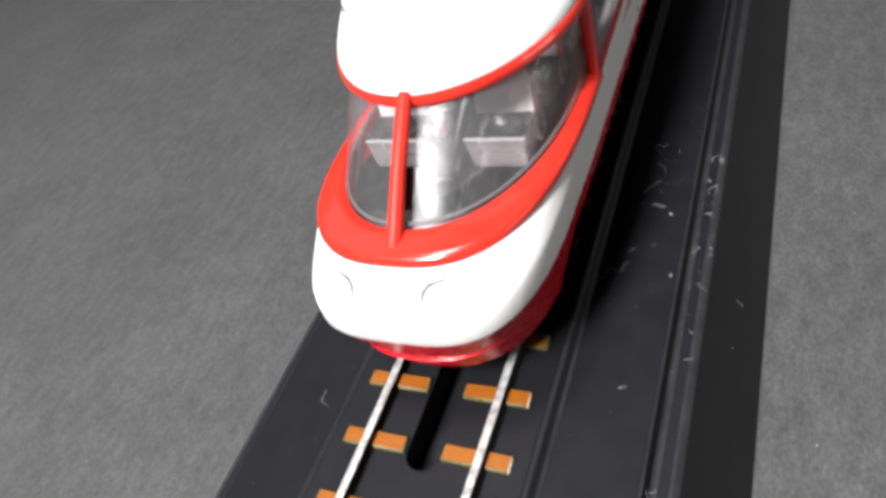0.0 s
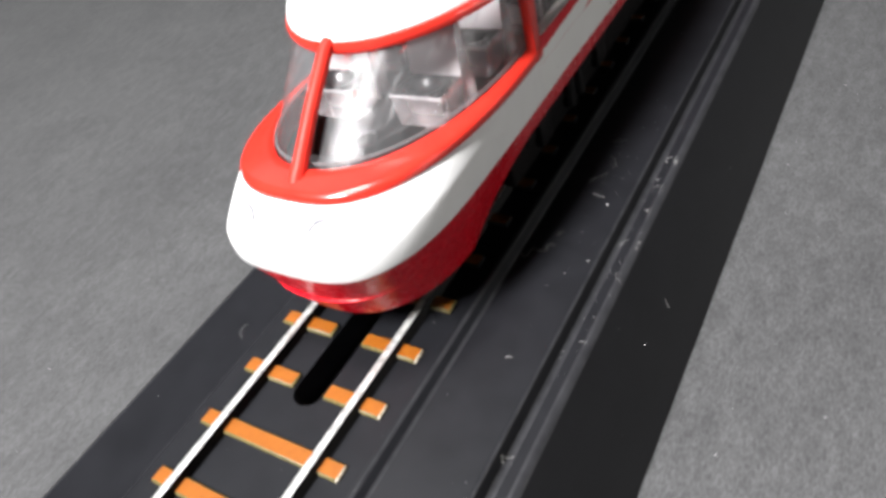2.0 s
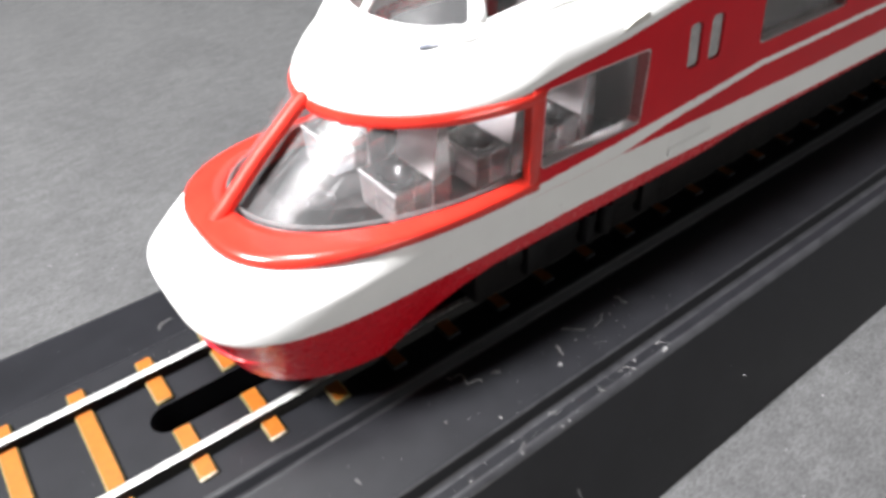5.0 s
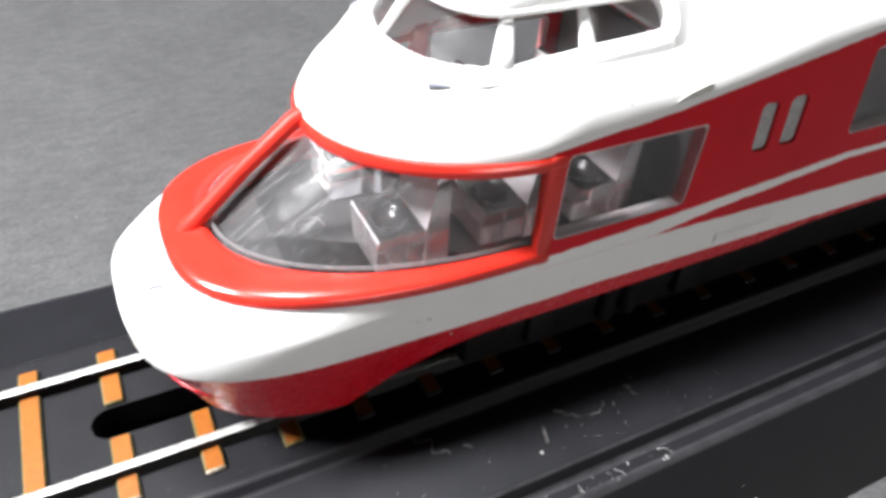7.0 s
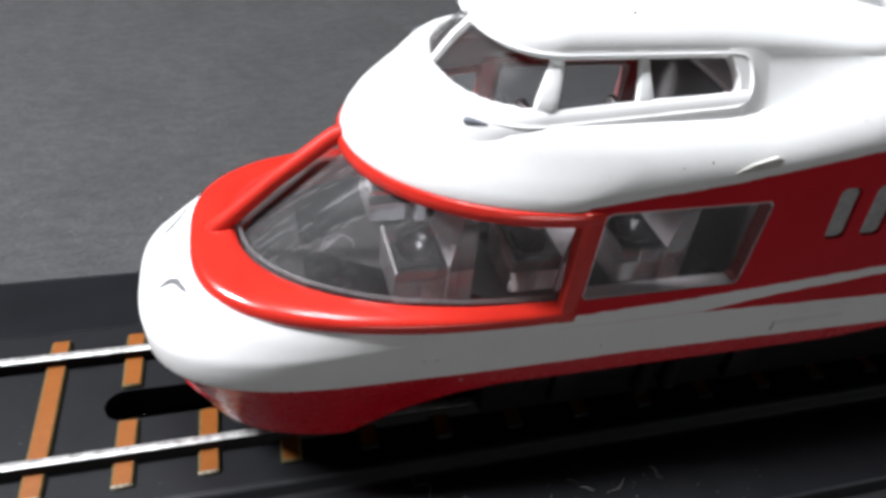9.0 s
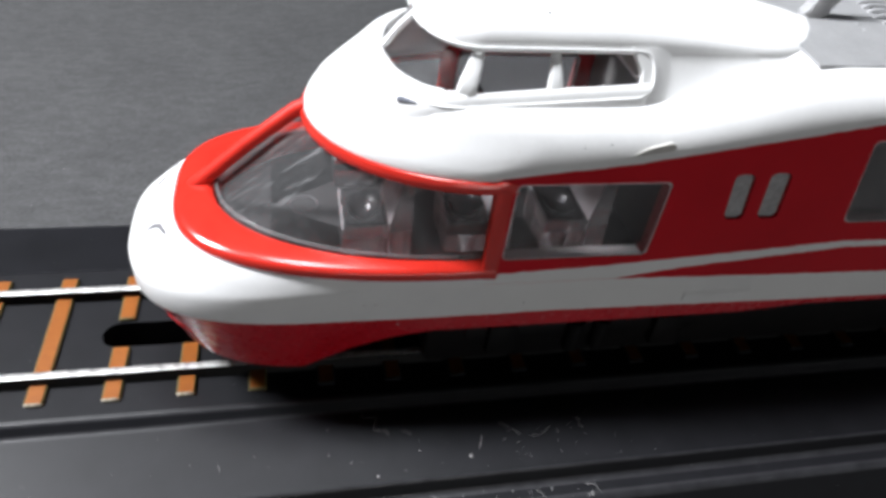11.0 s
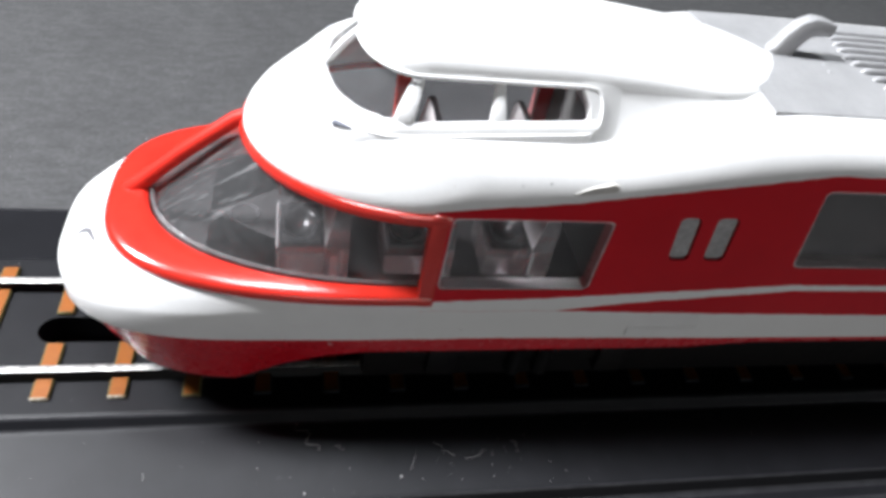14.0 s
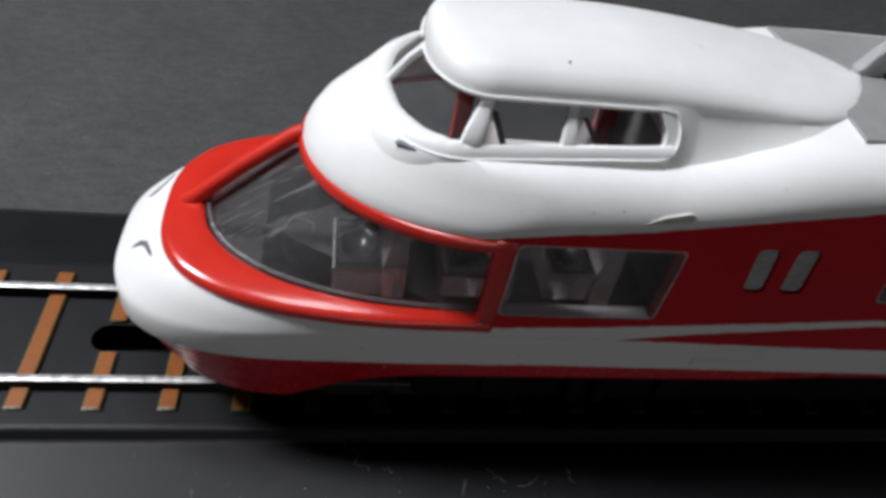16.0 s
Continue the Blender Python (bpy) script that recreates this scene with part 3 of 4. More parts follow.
WALL = [(2.04, 0.955), (BACK, 0.86)] + [(y, wall_top(y) + 0.004) for y in (BACK, 5.2, 4.52, 4.26, 3.9, 3.57, 3.2, 2.89, 2.5, 2.07, 2.04)]
for s in (-1, 1):
    wall = part("side_wall", plate(WALL, WINDOWS, lambda p: (s * 0.972, p.x, p.y), 0.06, (s, 0, 0)), LIVERY, train, "red side with white stripes and window openings", smooth=False)
    # pale moulded edge inside each opening, and the pane in it
    for i, w in enumerate(WINDOWS):
        cy = sum(a for a, _ in w) / len(w)
        cz = sum(b for _, b in w) / len(w)
        hy, hz = max(a for a, _ in w) - cy, max(b for _, b in w) - cz
        rim = 0.010
        inner = [(cy + (a - cy) * (1 - rim / hy), cz + (b - cz) * (1 - rim / hz)) for a, b in w]
        pane = part("side_pane", plate([(a, b) for a, b in inner], [], lambda p: (s * (0.955 if hy < 0.2 else 0.895), p.x, p.y), 0.012, (s, 0, 0)), SLIT if hy < 0.2 else GLASS if i == 0 else FROST, wall, "clear pane", smooth=False)
        pane.visible_shadow = False
        if hy > 0.2:
            edge = part("window_edge", plate([(cy + (a - cy) * (1 - 0.004 / hy), cz + (b - cz) * (1 - 0.004 / hz)) for a, b in w], [inner], lambda p: (s * 0.966, p.x, p.y), 0.10, (s, 0, 0)), PALE, wall, "pale window edge, coloured as lit clear plastic", smooth=False)
            edge.data.materials.append(JAMB)
            for f in edge.data.polygons:
                f.material_index = 1 if abs(f.normal.y) > 0.3 else 0

# glazing
screen = part("windscreen", thicken(grid(loft([(1.40, 0.90, 0.23, 1.85, 2.6, 2.2), (1.55, 0.90, 0.39, 1.68, 2.45, 2.15), (1.7, 0.905, 0.56, 1.5, 2.3, 2.1), (1.85, 0.908, 0.73, 1.34, 2.15, 2.05), (2.0, 0.91, 0.90, 1.18, 2, 2)], 2.03)), 0.018), SCREEN, train, "clear curved front window")
screen.visible_shadow = False

part("screen_flange", tube([(x, y, lip_line(y) + 0.112) for x, y in outline(0.874, 0.270, 1.81, 2.6, 2.2, 2.0)[2:-2]], 0.014, 8), EDGE_GLASS, train, "thick clear lower edge of the front window")

# centre mullion and corner pillars
part("mullion", tube([(0, 0.08, 1.38), (0, 0.13, 1.45), (0, 0.20, 1.51), (0, 0.50, 1.78), (0, 0.84, 2.05), (0, 0.90, 2.08)], [0.062, 0.062, 0.056, 0.052, 0.054, 0.05], 14), BAR_RED, train, "red centre bar of the front window")
for s in (-1, 1):
    part("corner_pillar", join(box(min(s * 0.90, s * 0.985), max(s * 0.90, s * 0.985), 2.01, 2.125, 1.295, 2.09, 0.02)), RED, train, "red corner pillar")

# driver cab on the roof: sill frame, posts, cheeks, roof
CAB_SILL, CAB_BROW = 2.55, 2.735


def sill_rise(y):
    """The sill sits low at the front and climbs towards the rear."""
    return -0.025 + 0.075 * min(max((y - 1.85) / 1.09, 0), 1)


def cab_ring(z, w, y0, ln, back):
    return [(x, y, z + sill_rise(y)) for x, y in outline(w, y0, ln, 2.1, 2.1, back)]


SILL = [(2.36, 0.745, 1.13, 0.675, 2.95), (2.42, 0.739, 1.175, 0.635, 2.95), (2.455, 0.735, 1.215, 0.595, 2.95), (2.478, 0.728, 1.244, 0.568, 2.95), (2.488, 0.72, 1.262, 0.557, 2.95), (2.499, 0.716, 1.272, 0.55, 2.95), (2.517, 0.708, 1.288, 0.54, 2.99),
        (2.537, 0.694, 1.318, 0.53, 2.985), (2.548, 0.676, 1.352, 0.515, 2.98), (2.546, 0.66, 1.385, 0.50, 2.97), (2.530, 0.648, 1.408, 0.49, 2.96), (2.49, 0.642, 1.42, 0.48, 2.96)]
sill_rows = [cab_ring(*level) for level in SILL]
# the inner arris of the sill is unevenly painted
for row in sill_rows[8:]:
    for k, (x, y, z) in enumerate(row):
        n = noise.noise(Vector((x * 14, y * 14, z * 5)))
        row[k] = (x * (1 + 0.014 * n), y + 0.008 * n, z + 0.009 * noise.noise(Vector((x * 22, y * 22, 3.0))))
cab = part("driver_cab", thicken(grid(sill_rows), 0.02), WHITE, train, "white window sill frame of the driver cab")


def cab_post(a0, a1, b0, b1, s):
    """A post between the sill and the brow, over two stretches of y."""
    def at(y, z):
        t = max((z - CAB_SILL) / (CAB_BROW - CAB_SILL), 0)
        w, y0, ln = 0.682 + (0.545 - 0.682) * t, 1.395 + (1.595 - 1.395) * t, 0.5 + (0.36 - 0.5) * t
        k = min(max((y - y0) / ln, 0), 1)
        return w * (1 - (1 - k) ** 2.2) ** (1 / 2.2)
    rows = []
    for i in range(6):
        z = CAB_SILL - 0.08 + (CAB_BROW - CAB_SILL + 0.095) * i / 5
        t = min(max((z - CAB_SILL) / (CAB_BROW - CAB_SILL), 0), 1)
        ya, yb = a0 + (b0 - a0) * t, a1 + (b1 - a1) * t
        row = []
        for y, d in ((ya, -0.03), (ya + 0.006, 0.002), (ya + 0.62 * (yb - ya), 0.012), (yb - 0.006, 0.0), (yb, -0.03)):
            row.append((s * (at(y, z) + d), y, z))
        rows.append(row)
    return thicken(grid(rows), 0.02)


for s in (-1, 1):
    part("cab_post", cab_post(1.765, 1.885, 1.875, 1.945, s), WHITE, cab, "white window post")
    part("cab_post", cab_post(2.325, 2.43, 2.36, 2.415, s), WHITE, cab, "white window post")
part("cab_post", tube([(0.0, 1.36, 2.47), (0.0, 1.42, 2.53), (0.0, 1.51, 2.65), (0.0, 1.62, 2.76)], 0.03, 8), WHITE, cab, "white centre window post")


def cheek(s):
    """Side of the cab just behind its windows; the fairing takes over from it."""
    rows = []
    for i in range(7):
        t = i / 6
        z = 2.43 + (2.79 - 2.43) * t
        w = 0.748 + (0.566 - 0.748) * t
        front = 2.86 + 0.075 * (1 - abs(2 * min(max((z - 2.53) / 0.22, 0), 1) - 1) ** 3)
        rows.append([(s * (w - 0.02 * smooth01(3.0, 3.2, y)), y, z - 0.05 * t * smooth01(2.95, 3.3, y)) for y in [front + (3.3 - front) * k / 7 for k in range(8)]])
    return thicken(grid(rows), 0.05)


def bead(s):
    """The raised line round the cab's windows."""
    pts = [(x, y, 2.480 + sill_rise(y)) for x, y in outline(0.724, 1.258, 0.557, 2.1, 2.1, 2.90)[::-1 if s < 0 else 1] if x * s >= 0][::3]
    pts = sorted(pts, key=lambda p: (p[1], abs(p[0])))
    for i in range(1, 8):
        a = math.pi * i / 8
        t = 0.5 - 0.5 * math.cos(a)
        pts.append((s * (0.712 + (0.575 - 0.712) * t), 2.915 + 0.095 * math.sin(a) ** 0.7, 2.535 + 0.232 * t))
    pts += [(s * 0.572, y, 2.768) for y in (2.9, 2.7, 2.4, 2.1)]
    brow = [(x, y, 2.768) for x, y in outline(0.572, 1.568, 0.40, 2.3, 2.3)[::3] if x * s > 0.02]
    brow = sorted(brow, key=lambda p: -abs(p[0]))
    pts += [p for p in brow if p[1] < 1.95]
    return tube(pts, 0.010, 8)


for s in (-1, 1):
    part("cab_bead", bead(s), WHITE, cab, "fine white raised bead round the cab windows")
for s in (-1, 1):
    part("cab_cheek", cheek(s), WHITE, cab, "white rear side of the cab")


def cab_top():
    """Roof of the cab; behind the windows its edge becomes a falling ridge with a hollow fairing below it."""
    levels = [(2.728, 0.50, 1.68, 0.34), (2.727, 0.51, 1.66, 0.345), (2.726, 0.52, 1.645, 0.35), (2.725, 0.53, 1.63, 0.36), (2.73, 0.54, 1.613, 0.365), (2.735, 0.55, 1.598, 0.37), (2.76, 0.558, 1.585, 0.38),
              (2.80, 0.556, 1.58, 0.38), (2.855, 0.53, 1.585, 0.39), (2.905, 0.46, 1.597, 0.42), (2.945, 0.35, 1.62, 0.48), (2.966, 0.20, 1.67, 0.55)]
    ridge = 6
    rows = []
    for i, (z, w, y0, ln) in enumerate(levels):
        row = []
        for x, y in outline(w, y0, ln, 2.3, 2.3, 4.424, pitch=0.035):
            k = math.sqrt(max(1 - max((y - 3.72) / 0.705, 0) ** 2.1, 0))
            b = smooth01(2.90, 2.97, y)
            fall = 0.72 * smooth01(2.6, 4.7, y)
            g = z - (z - 2.70) * fall
            if i < ridge:
                f = (ridge - i) / ridge
                spread = smooth01(2.95, 3.5, y)
                top = 2.765 - 0.065 * fall
                foot = rise(0.86)(y) - 0.025
                wide = 0.558 + (0.165 + 0.075 * spread) * f ** (1 + 0.1 * spread)
                low = foot + max(top - foot, 0) * (1 - f) ** (1 + 0.75 * spread)
                x += (math.copysign(wide, x) - x) * b if abs(x) > 0.3 else 0
                g += (min(low, top) - g) * b
            row.append((x * k, y, g))
        rows.append(row)
    rows.append([(0, y, z + 0.01) for x, y, z in rows[-1]])
    return thicken(grid(rows), 0.02)


part("cab_roof", cab_top(), WHITE, cab, "white streamlined cab roof")
pane = part("cab_pane", thicken(grid([cab_ring(2.53, 0.655, 1.42, 0.49, 2.95), cab_ring(2.76, 0.525, 1.63, 0.35, 2.95)]), 0.012), CAB_GLASS, cab, "clear cab glazing")
pane.visible_shadow = False
# small castings on the body
for s in (-1, 1):
    part("step_plate", box(min(s * 0.96, s * 0.988), max(s * 0.96, s * 0.9745), 3.60, 4.145, 1.005, 1.19, 0.006), WHITE, train, "white raised step plate")
    part("step_ledge", prism([(s * 0.970, 0.994), (s * 0.982, 0.994), (s * 0.986, 1.0), (s * 0.986, 1.055), (s * 0.9745, 1.085), (s * 0.970, 1.085)], 3.60, 4.15), WHITE, train, "white sloping ledge of the step plate", smooth=False)
    part("roof_tab", plate([(2.79, 2.235), (2.93, 2.235), (3.09, 2.27), (3.12, 2.335), (3.08, 2.352), (2.93, 2.312)], [], lambda p: (s * 0.969, p.x, p.y), 0.05, (s, 0, 0)), TAB, train, "cream lug on the roof edge", smooth=False)
    part("roof_notch", tube([(s * 0.572, 1.428, 2.438), (s * 0.580, 1.434, 2.440), (s * 0.606, 1.466, 2.446), (s * 0.650, 1.527, 2.448)], [0.012, 0.019, 0.017, 0.005], 8), SLATE, train, "small grey notch")
    # raised grey bead that stands in for the groove's soft shadow
    part("lamp_groove_shade", tube([(s * 0.263, -0.228, 1.216), (s * 0.262, -0.184, 1.249), (s * 0.266, -0.145, 1.276), (s * 0.30, -0.100, 1.307), (s * 0.397, -0.055, 1.319), (s * 0.515, 0.0, 1.322)], [0.008, 0.020, 0.028, 0.027, 0.020, 0.008], 10), SHADE, train, "raised grey bead painted as a headlamp groove's shadow")

part("chin_fold", tube([(x, y + 0.006, 0.60 + 0.02 * abs(x)) for x, y in outline(0.868, -0.226, 1.36, 2.48, 2.5) if abs(x) < 0.66][::2], 0.016, 8), BODY_RED, train, "raised fold under the nose")
for cx, cy, cz in ((0.973, 1.22, 1.105), (0.973, 1.30, 1.10), (0.963, 1.46, 0.90)):
    part("paint_nick", box(cx - 0.004, cx + 0.001, cy, cy + 0.022, cz, cz + 0.009, 0.002, 1), PALE, train, "tiny pale nick in the paint")
for cx, cy, cz, cr in ((0.41, 2.34, 2.925, 0.008), (0.966, 2.36, 1.056, 0.009), (0.955, 2.69, 2.335, 0.006), (0.96, 2.52, 2.315, 0.005)):
    dot = bmesh.new()
    bmesh.ops.create_icosphere(dot, subdivisions=1, radius=cr, matrix=Matrix.Translation((cx, cy, cz)))
    part("paint_chip", dot, WEB, train, "tiny dark paint chip")

# silver roof deck with louvres and bracket
def deck_z(x):
    return 2.757 + 0.026 * (1 - (x / 0.675) ** 2)


deck = part("roof_deck", thicken(grid([[(x, y, deck_z(x)) for y in (4.10, 6.0, 9.0, 12.9)] for x in [-0.70 + 1.40 * k / 12 for k in range(13)]]), 0.03), SILVER, train, "silver metallic roof deck")
for i in range(10):
    x = -0.46 + i * 0.102
    y, z = 5.02 + 0.28 * abs(x) ** 1.2, deck_z(x)
    part("louvre", tube([(x, y, z - 0.008), (x, y + 0.02, z + 0.004), (x, y + 0.06, z + 0.010), (x, y + 2.5, z + 0.010), (x, y + 2.56, z - 0.002)], [0.014, 0.024, 0.026, 0.026, 0.014], 8), SILVER, deck)
for x, y in ((0.18, 4.78), (0.07, 4.80)):
    part("rivet", tube([(x, y, 2.765), (x, y, 2.785), (x, y, 2.792)], [0.022, 0.02, 0.01], 8), SILVER, deck)
def bracket():
    """A flat cast strap that rises from its foot and bends over to the rear."""
    line = [(4.49, 2.755, 0.18), (4.52, 2.80, 0.16), (4.56, 2.89, 0.15), (4.61, 2.955, 0.145), (4.66, 2.985, 0.13), (4.73, 2.985, 0.11), (4.82, 2.975, 0.085)]
    rows = []
    for i, (y, z, d) in enumerate(line):
        a, b = line[max(i - 1, 0)], line[min(i + 1, len(line) - 1)]
        along = Vector((0, b[0] - a[0], b[1] - a[1])).normalized()
        up = Vector((0, -along.z, along.y)) * d * 0.5
        mid, side = Vector((-0.07, y, z)), Vector((0.055, 0, 0))
        rows.append([mid + side * sx + up * su for sx, su in ((-1, -0.7), (-0.8, -1), (0.8, -1), (1, -0.7), (1, 0.7), (0.8, 1), (-0.8, 1), (-1, 0.7))])
    return closed_sheet(rows)


part("roof_bracket", bracket(), SILVER, deck, "silver cast bracket")
part("roof_pin", tube([(-0.06, 4.445, 2.76), (-0.06, 4.445, 2.795), (-0.06, 4.445, 2.81)], [0.05, 0.045, 0.02], 10), SILVER, deck, "rounded foot of the bracket")

# inside: floor, bulkhead, clear seats
part("interior_floor", box(-0.88, 0.88, 0.62, 12.8, 1.20, 1.25, 0.01), FLOOR, train, "dark interior floor")
part("nose_floor", grid([[(x * k, 0.62 + (y - 0.62) * 1.0 if k == 1 else 0.62 + (y - 0.62) * k, 1.25) for x, y in outline(0.88, 0.26, 1.8, 2.6, 2.2, 2.1)] for k in (1.0, 0.5, 0.02)]), NOSE_FLOOR, train, "dark nose floor")
for s in (-1, 1):
    part("floor_red_strip", box(min(s * 0.79, s * 0.87), max(s * 0.79, s * 0.87), 1.0, 2.9, 1.25, 1.262, 0.004), RED, train, "narrow red strip along the interior floor")
part("bulkhead", box(-0.86, 0.86, 3.30, 3.36, 1.25, 2.3, 0.01), PARTITION, train, "grey interior bulkhead")


def seat_block():
    """Seat block, wider at the top, with a dished cushion let into its top."""
    profile = [(-0.195, 0.0), (-0.21, 0.012), (-0.21, 0.255), (-0.198, 0.27)] + [(-0.198 + 0.30 * k / 14, 0.27) for k in range(1, 15)] + [(0.102, 0.0)]
    rows = []
    for k in range(19):
        u = -1 + 2 * k / 18
        row = []
        for y, z in profile:
            x = 0.235 * u * (0.86 + 0.14 * z / 0.27)
            d = (x / 0.15) ** 2 + ((y + 0.05) / 0.105) ** 2
            row.append((x, y, z - (0.085 * (1 - d) ** 0.7 if z > 0.265 and d < 1 else 0)))
        rows.append(row)
    return closed_sheet(rows)


def seat_cushion():
    """Glossy pan over a seat block's dished top, its dark tint a painted reflection."""
    rows = []
    for k in range(17):
        x = -0.195 + 0.39 * k / 16
        row = []
        for n in range(13):
            y = -0.18 + 0.26 * n / 12
            d = (x / 0.15) ** 2 + ((y + 0.05) / 0.105) ** 2
            row.append((x, y, 0.276 - (0.085 * (1 - d) ** 0.7 if d < 1 else 0)))
        rows.append(row)
    return thicken(grid(rows), 0.003)


def seat_back():
    """Thick backrest with a leaning front and a rounded top."""
    profile = [(0.108, 0.0), (0.108, 0.27), (0.185, 0.655), (0.20, 0.675), (0.225, 0.68), (0.25, 0.672), (0.26, 0.65), (0.262, 0.0)]
    return closed_sheet([[(0.235 * u * (1 - 0.12 * z), y, z) for y, z in profile] for u in (-1, -0.96, 0.96, 1)])


for y in (1.315, 2.03, 2.74):
    for x in (-0.42, 0.42):
        st = part("passenger_seat", seat_block(), SEAT, train, "clear moulded plastic seat block with a dished cushion")
        st.location = (x * CM, y * CM, 1.252 * CM)
        back = part("backrest", seat_back(), SEAT, st, "thick clear backrest")
        part("cushion", seat_cushion(), PAN, st, "glossy dished cushion pan, tinted as its dark reflection")
        for ob in (st, back):
            ob.data.materials.append(SEAT_LIT)
            ob.data.materials.append(SEAT_FRONT)
            ob.data.materials.append(SEAT_RIM)
            for f in ob.data.polygons:
                f.material_index = 1 if ob is back and f.normal.y < -0.8 else 2 if abs(f.normal.y) > 0.9 or abs(f.normal.x) > 0.8 else 3 if abs(f.normal.y) > 0.35 else 0

ring = [(0.02 + 0.1 * math.cos(a), 0.87 + 0.1 * math.sin(a), 1.262) for a in [math.pi * i / 12 for i in range(25)]]
part("floor_ring", tube(ring, 0.008, 6), EDGE_GLASS, train, "clear moulded ring on the nose floor")

# running gear
# made deeper than known, to hide the rails and block fill light below
part("underframe", box(-0.70, 0.70, 1.75, 12.6, 0.17, 0.86, 0.05), DARK, train, "black underframe")
for y in (2.35, 3.75, 9.5, 10.9):
    for s in (-1, 1):
        w = bmesh.new()
        bmesh.ops.create_cone(w, cap_ends=True, segments=28, radius1=0.33, radius2=0.31, depth=0.09, matrix=Matrix.Translation((s * 0.49, y, 0.425)) @ Matrix.Rotation(math.pi / 2 * s, 4, "Y"))
        bmesh.ops.bevel(w, geom=w.edges[:], offset=0.01, segments=1, affect="EDGES")
        part("wheel", w, DARK, train, "blackened metal wheel")
for y in (3.05, 10.2):
    for s in (-1, 1):
        part("bogie_frame", join(box(min(s * 0.62, s * 0.72), max(s * 0.62, s * 0.72), y - 1.0, y + 1.0, 0.38, 0.56, 0.04), box(min(s * 0.66, s * 0.78), max(s * 0.66, s * 0.78), y - 0.82, y - 0.58, 0.28, 0.6, 0.03),
                                 box(min(s * 0.66, s * 0.78), max(s * 0.66, s * 0.78), y + 0.58, y + 0.82, 0.28, 0.6, 0.03), tube([(s * 0.74, y - 0.1, 0.3), (s * 0.74, y - 0.1, 0.6)], 0.07, 10), tube([(s * 0.74, y + 0.12, 0.3), (s * 0.74, y + 0.12, 0.6)], 0.07, 10)), DARK, train, "black bogie side frame")

# ---- dust on the base ----
rng = random.Random(7)


def base_height(x):
    xs, zs = [0.0] + [a for a, _ in half[:11]], [-0.035] + [b for _, b in half[:11]]
    return float(np.interp(abs(x), xs, zs))


def fibre(x, y, heading, length, amp=0.0, waves=0.5, thick=0.0017):
    """A thin hair from its start along a heading, swaying to either side."""
    pts, sway = [], rng.uniform(0.9, 1.1)
    for i in range(15):
        u = i / 14
        off = amp * math.sin(2 * math.pi * waves * sway * u) * (1 - 0.25 * u)
        px = x + length * u * math.cos(heading) - off * math.sin(heading)
        py = y + length * u * math.sin(heading) + off * math.cos(heading)
        pts.append((px, py, base_height(px) + 0.004 + 0.008 * abs(math.sin(u * 5))))
    return tube(pts, thick, 4)


# start, heading, length, sway and number of waves of each hair
FIBRES = [(0.91, 1.27, 0.54, 0.29, -0.045, 2.0), (1.225, 2.16, -0.36, 0.14, 0.004, 0.5), (1.20, 2.72, -1.10, 0.19, 0.028, 0.5), (1.13, 2.31, 0.9, 0.09, 0.016, 0.5), (1.205, 2.38, 1.04, 0.10, 0.015, 0.6),
          (1.665, 2.50, 0.55, 0.10, 0.018, 0.5), (1.665, 2.19, 0.16, 0.075, -0.006, 0.5), (1.635, 1.69, 1.10, 0.08, 0.022, 0.5), (1.706, 1.39, -0.93, 0.11, -0.02, 0.6), (1.14, 2.95, 0.4, 0.12, 0.02, 1.0),
          (1.66, 2.93, 0.8, 0.10, 0.015, 0.7), (1.69, 0.60, 0.2, 0.06, 0.01, 0.5), (-1.05, -0.35, 2.0, 0.16, 0.05, 0.5), (1.60, -0.55, 1.3, 0.09, 0.02, 0.8), (1.28, 0.19, 0.3, 0.06, 0.012, 0.6), (1.97, 1.74, 0.2, 0.04, 0.005, 0.5),
          (1.13, 1.55, 1.2, 0.07, 0.015, 0.8)]
for hair in FIBRES:
    tagged(part("lint_fibre", fibre(*hair), LINT), "thin pale curled lint fibre on the base", "lint", "lint on the base")


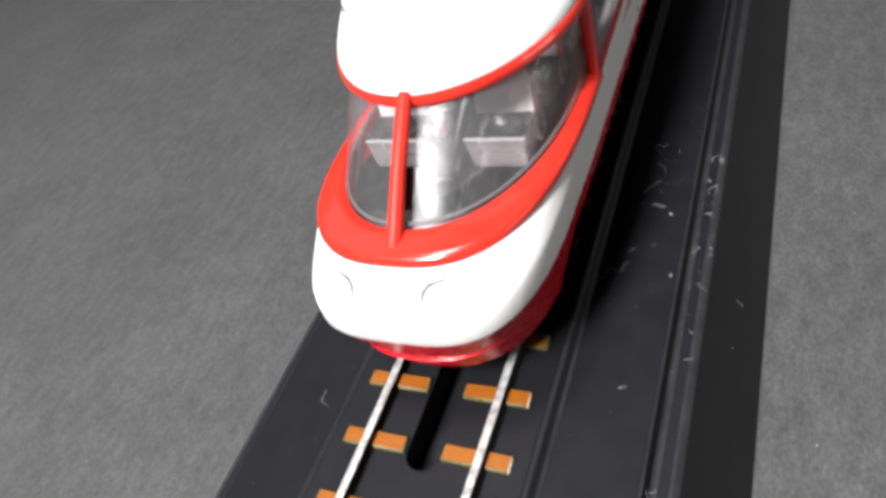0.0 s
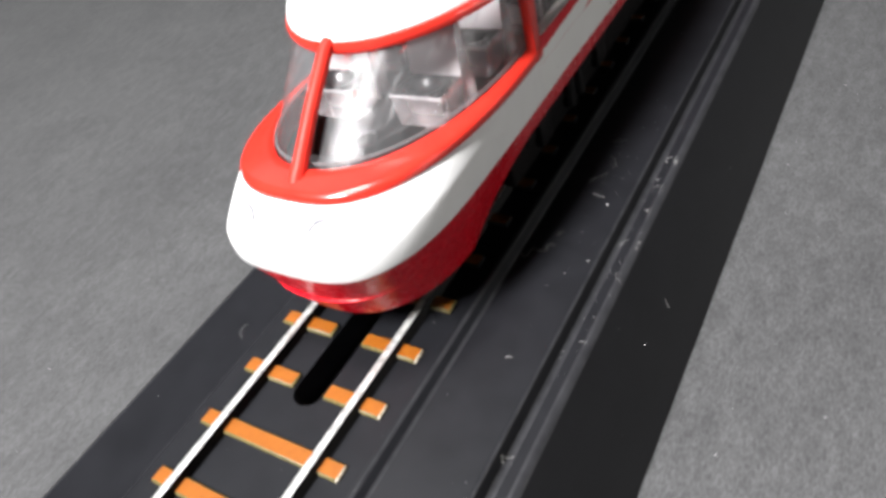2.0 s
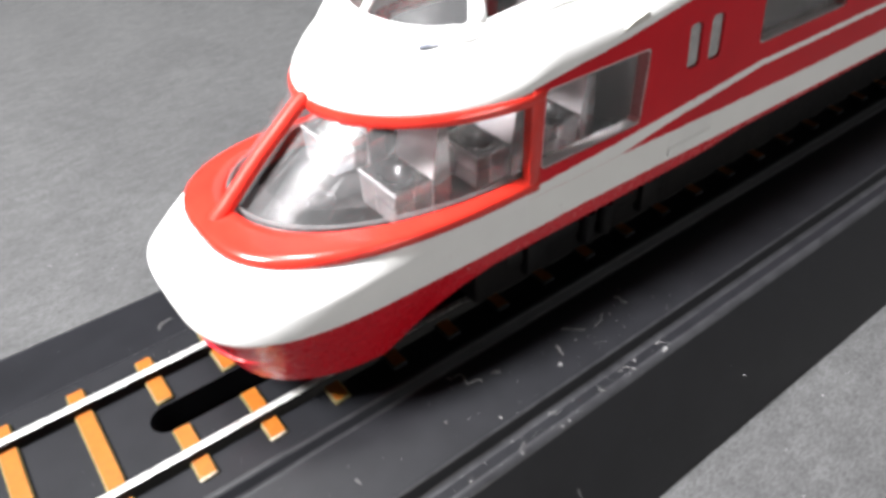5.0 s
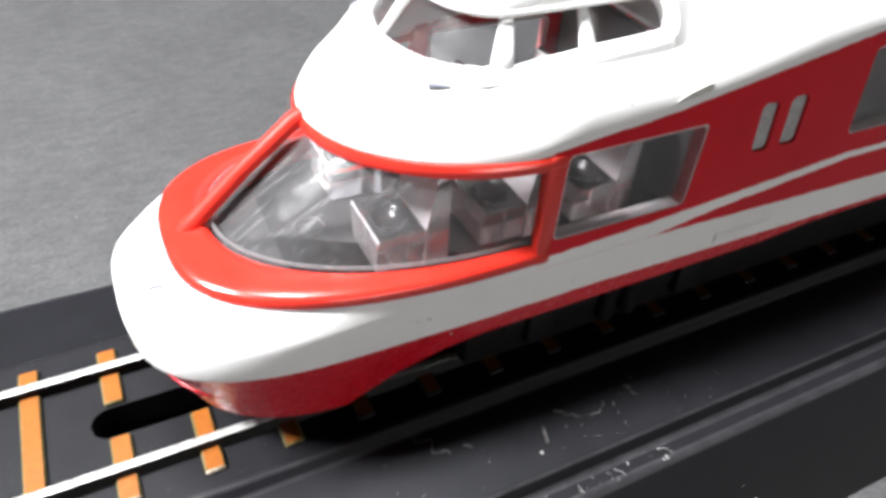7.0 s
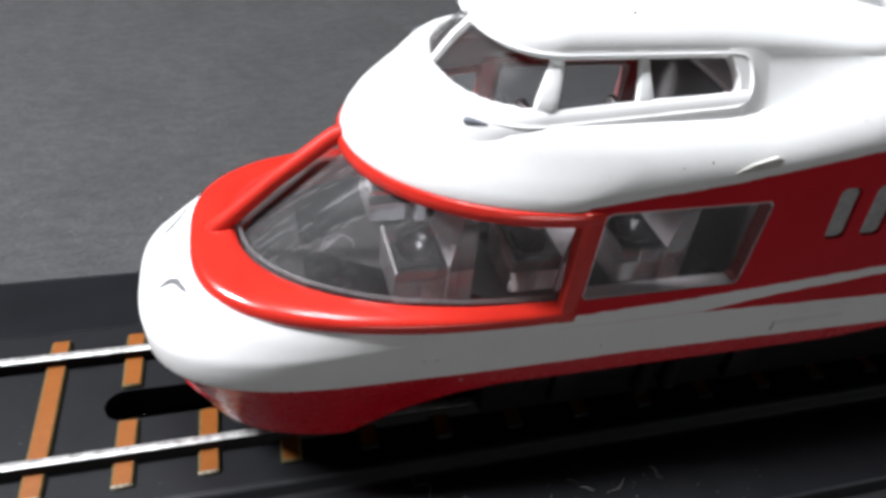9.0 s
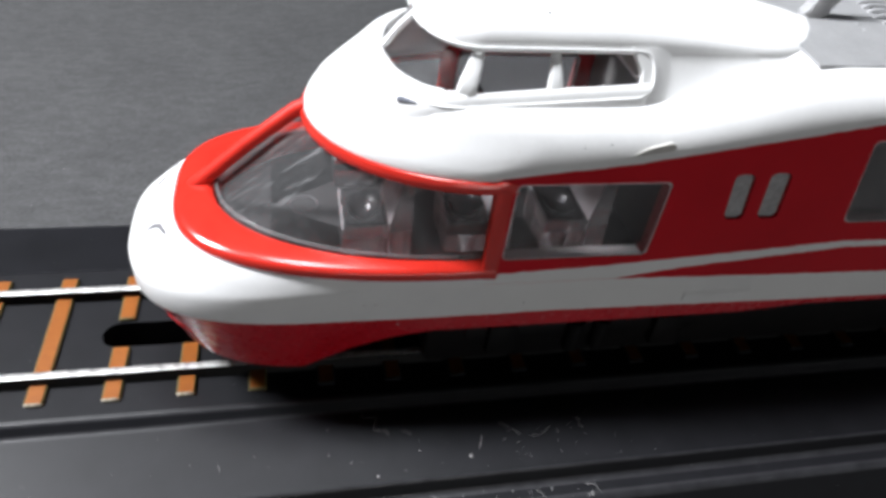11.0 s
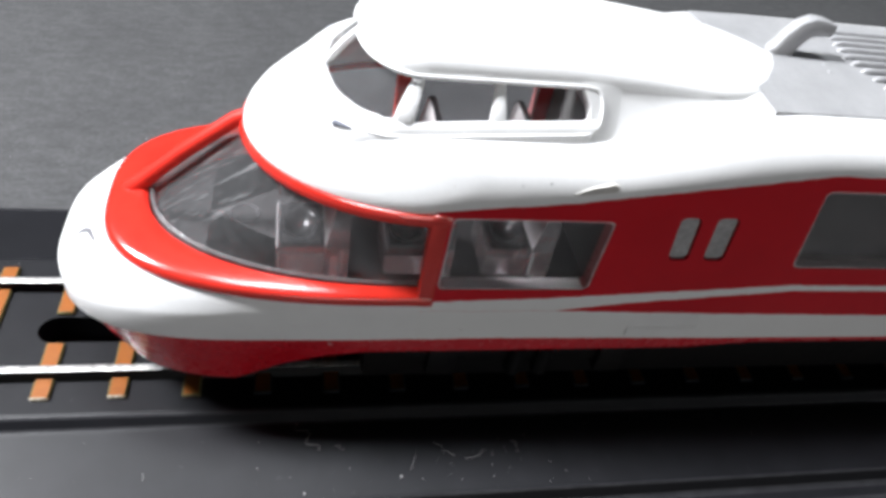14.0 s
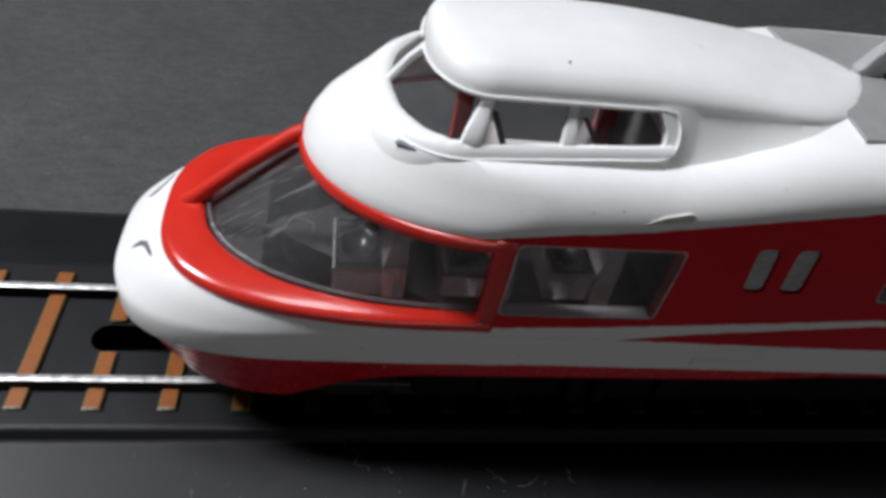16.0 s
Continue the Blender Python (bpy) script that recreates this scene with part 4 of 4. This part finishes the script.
def specks():
    out = bmesh.new()
    spots = [(rng.gauss(1.68, 0.045), rng.gauss(2.0, 0.85), rng.choice((0.0015, 0.002, 0.0025, 0.003, 0.0045))) for _ in range(60)]
    spots += [(rng.uniform(0.95, 1.55), rng.gauss(2.2, 0.9), rng.choice((0.0015, 0.0015, 0.002, 0.0035))) for _ in range(70)]
    spots += [(rng.uniform(-1.7, 2.1), rng.uniform(-2.5, 6.0), rng.choice((0.0015, 0.002, 0.003))) for _ in range(420)]
    # larger crumbs gathered along the outer step
    spots += [(1.408, 2.034, 0.010), (1.504, 1.321, 0.007), (1.28, 0.98, 0.004), (1.744, 2.93, 0.013), (1.75, 2.90, 0.008), (1.657, 2.92, 0.006), (1.666, 2.631, 0.010), (1.765, 1.79, 0.008), (1.765, 1.715, 0.006), (1.262, 2.77, 0.006), (1.61, 0.48, 0.007),
              (1.65, 1.40, 0.004), (1.71, 0.87, 0.005), (1.60, 3.82, 0.005), (1.97, 1.20, 0.005), (2.02, 3.90, 0.007), (1.96, 3.73, 0.006)]
    for x, y, r in spots:
        m = Matrix.Translation((x, y, base_height(x) + r * 0.4)) @ Matrix.Scale(0.8, 4) @ Matrix.Diagonal((rng.uniform(0.7, 2.6), rng.uniform(0.6, 1.8), 0.6, 1))
        bmesh.ops.create_icosphere(out, subdivisions=1, radius=r, matrix=m)
    return out


tagged(part("dust_specks", specks(), LINT), "scattered pale dust specks on the black base", "dust", kind="stuff")


def table_specks():
    out = bmesh.new()
    for _ in range(260):
        x, y, rad = rng.uniform(-5.5, 6.0), rng.uniform(-4.5, 7.5), rng.choice((0.002, 0.003, 0.004, 0.006))
        if abs(x) > 2.25:
            m = Matrix.Translation((x, y, TABLE_Z + rad * 0.3)) @ Matrix.Diagonal((rng.uniform(0.7, 2.2), rng.uniform(0.6, 1.8), 0.5, 1))
            bmesh.ops.create_icosphere(out, subdivisions=1, radius=rad, matrix=m)
    return out


tagged(part("table_dust", table_specks(), LINT), "sparse pale dust specks on the grey table", "dust", kind="stuff")
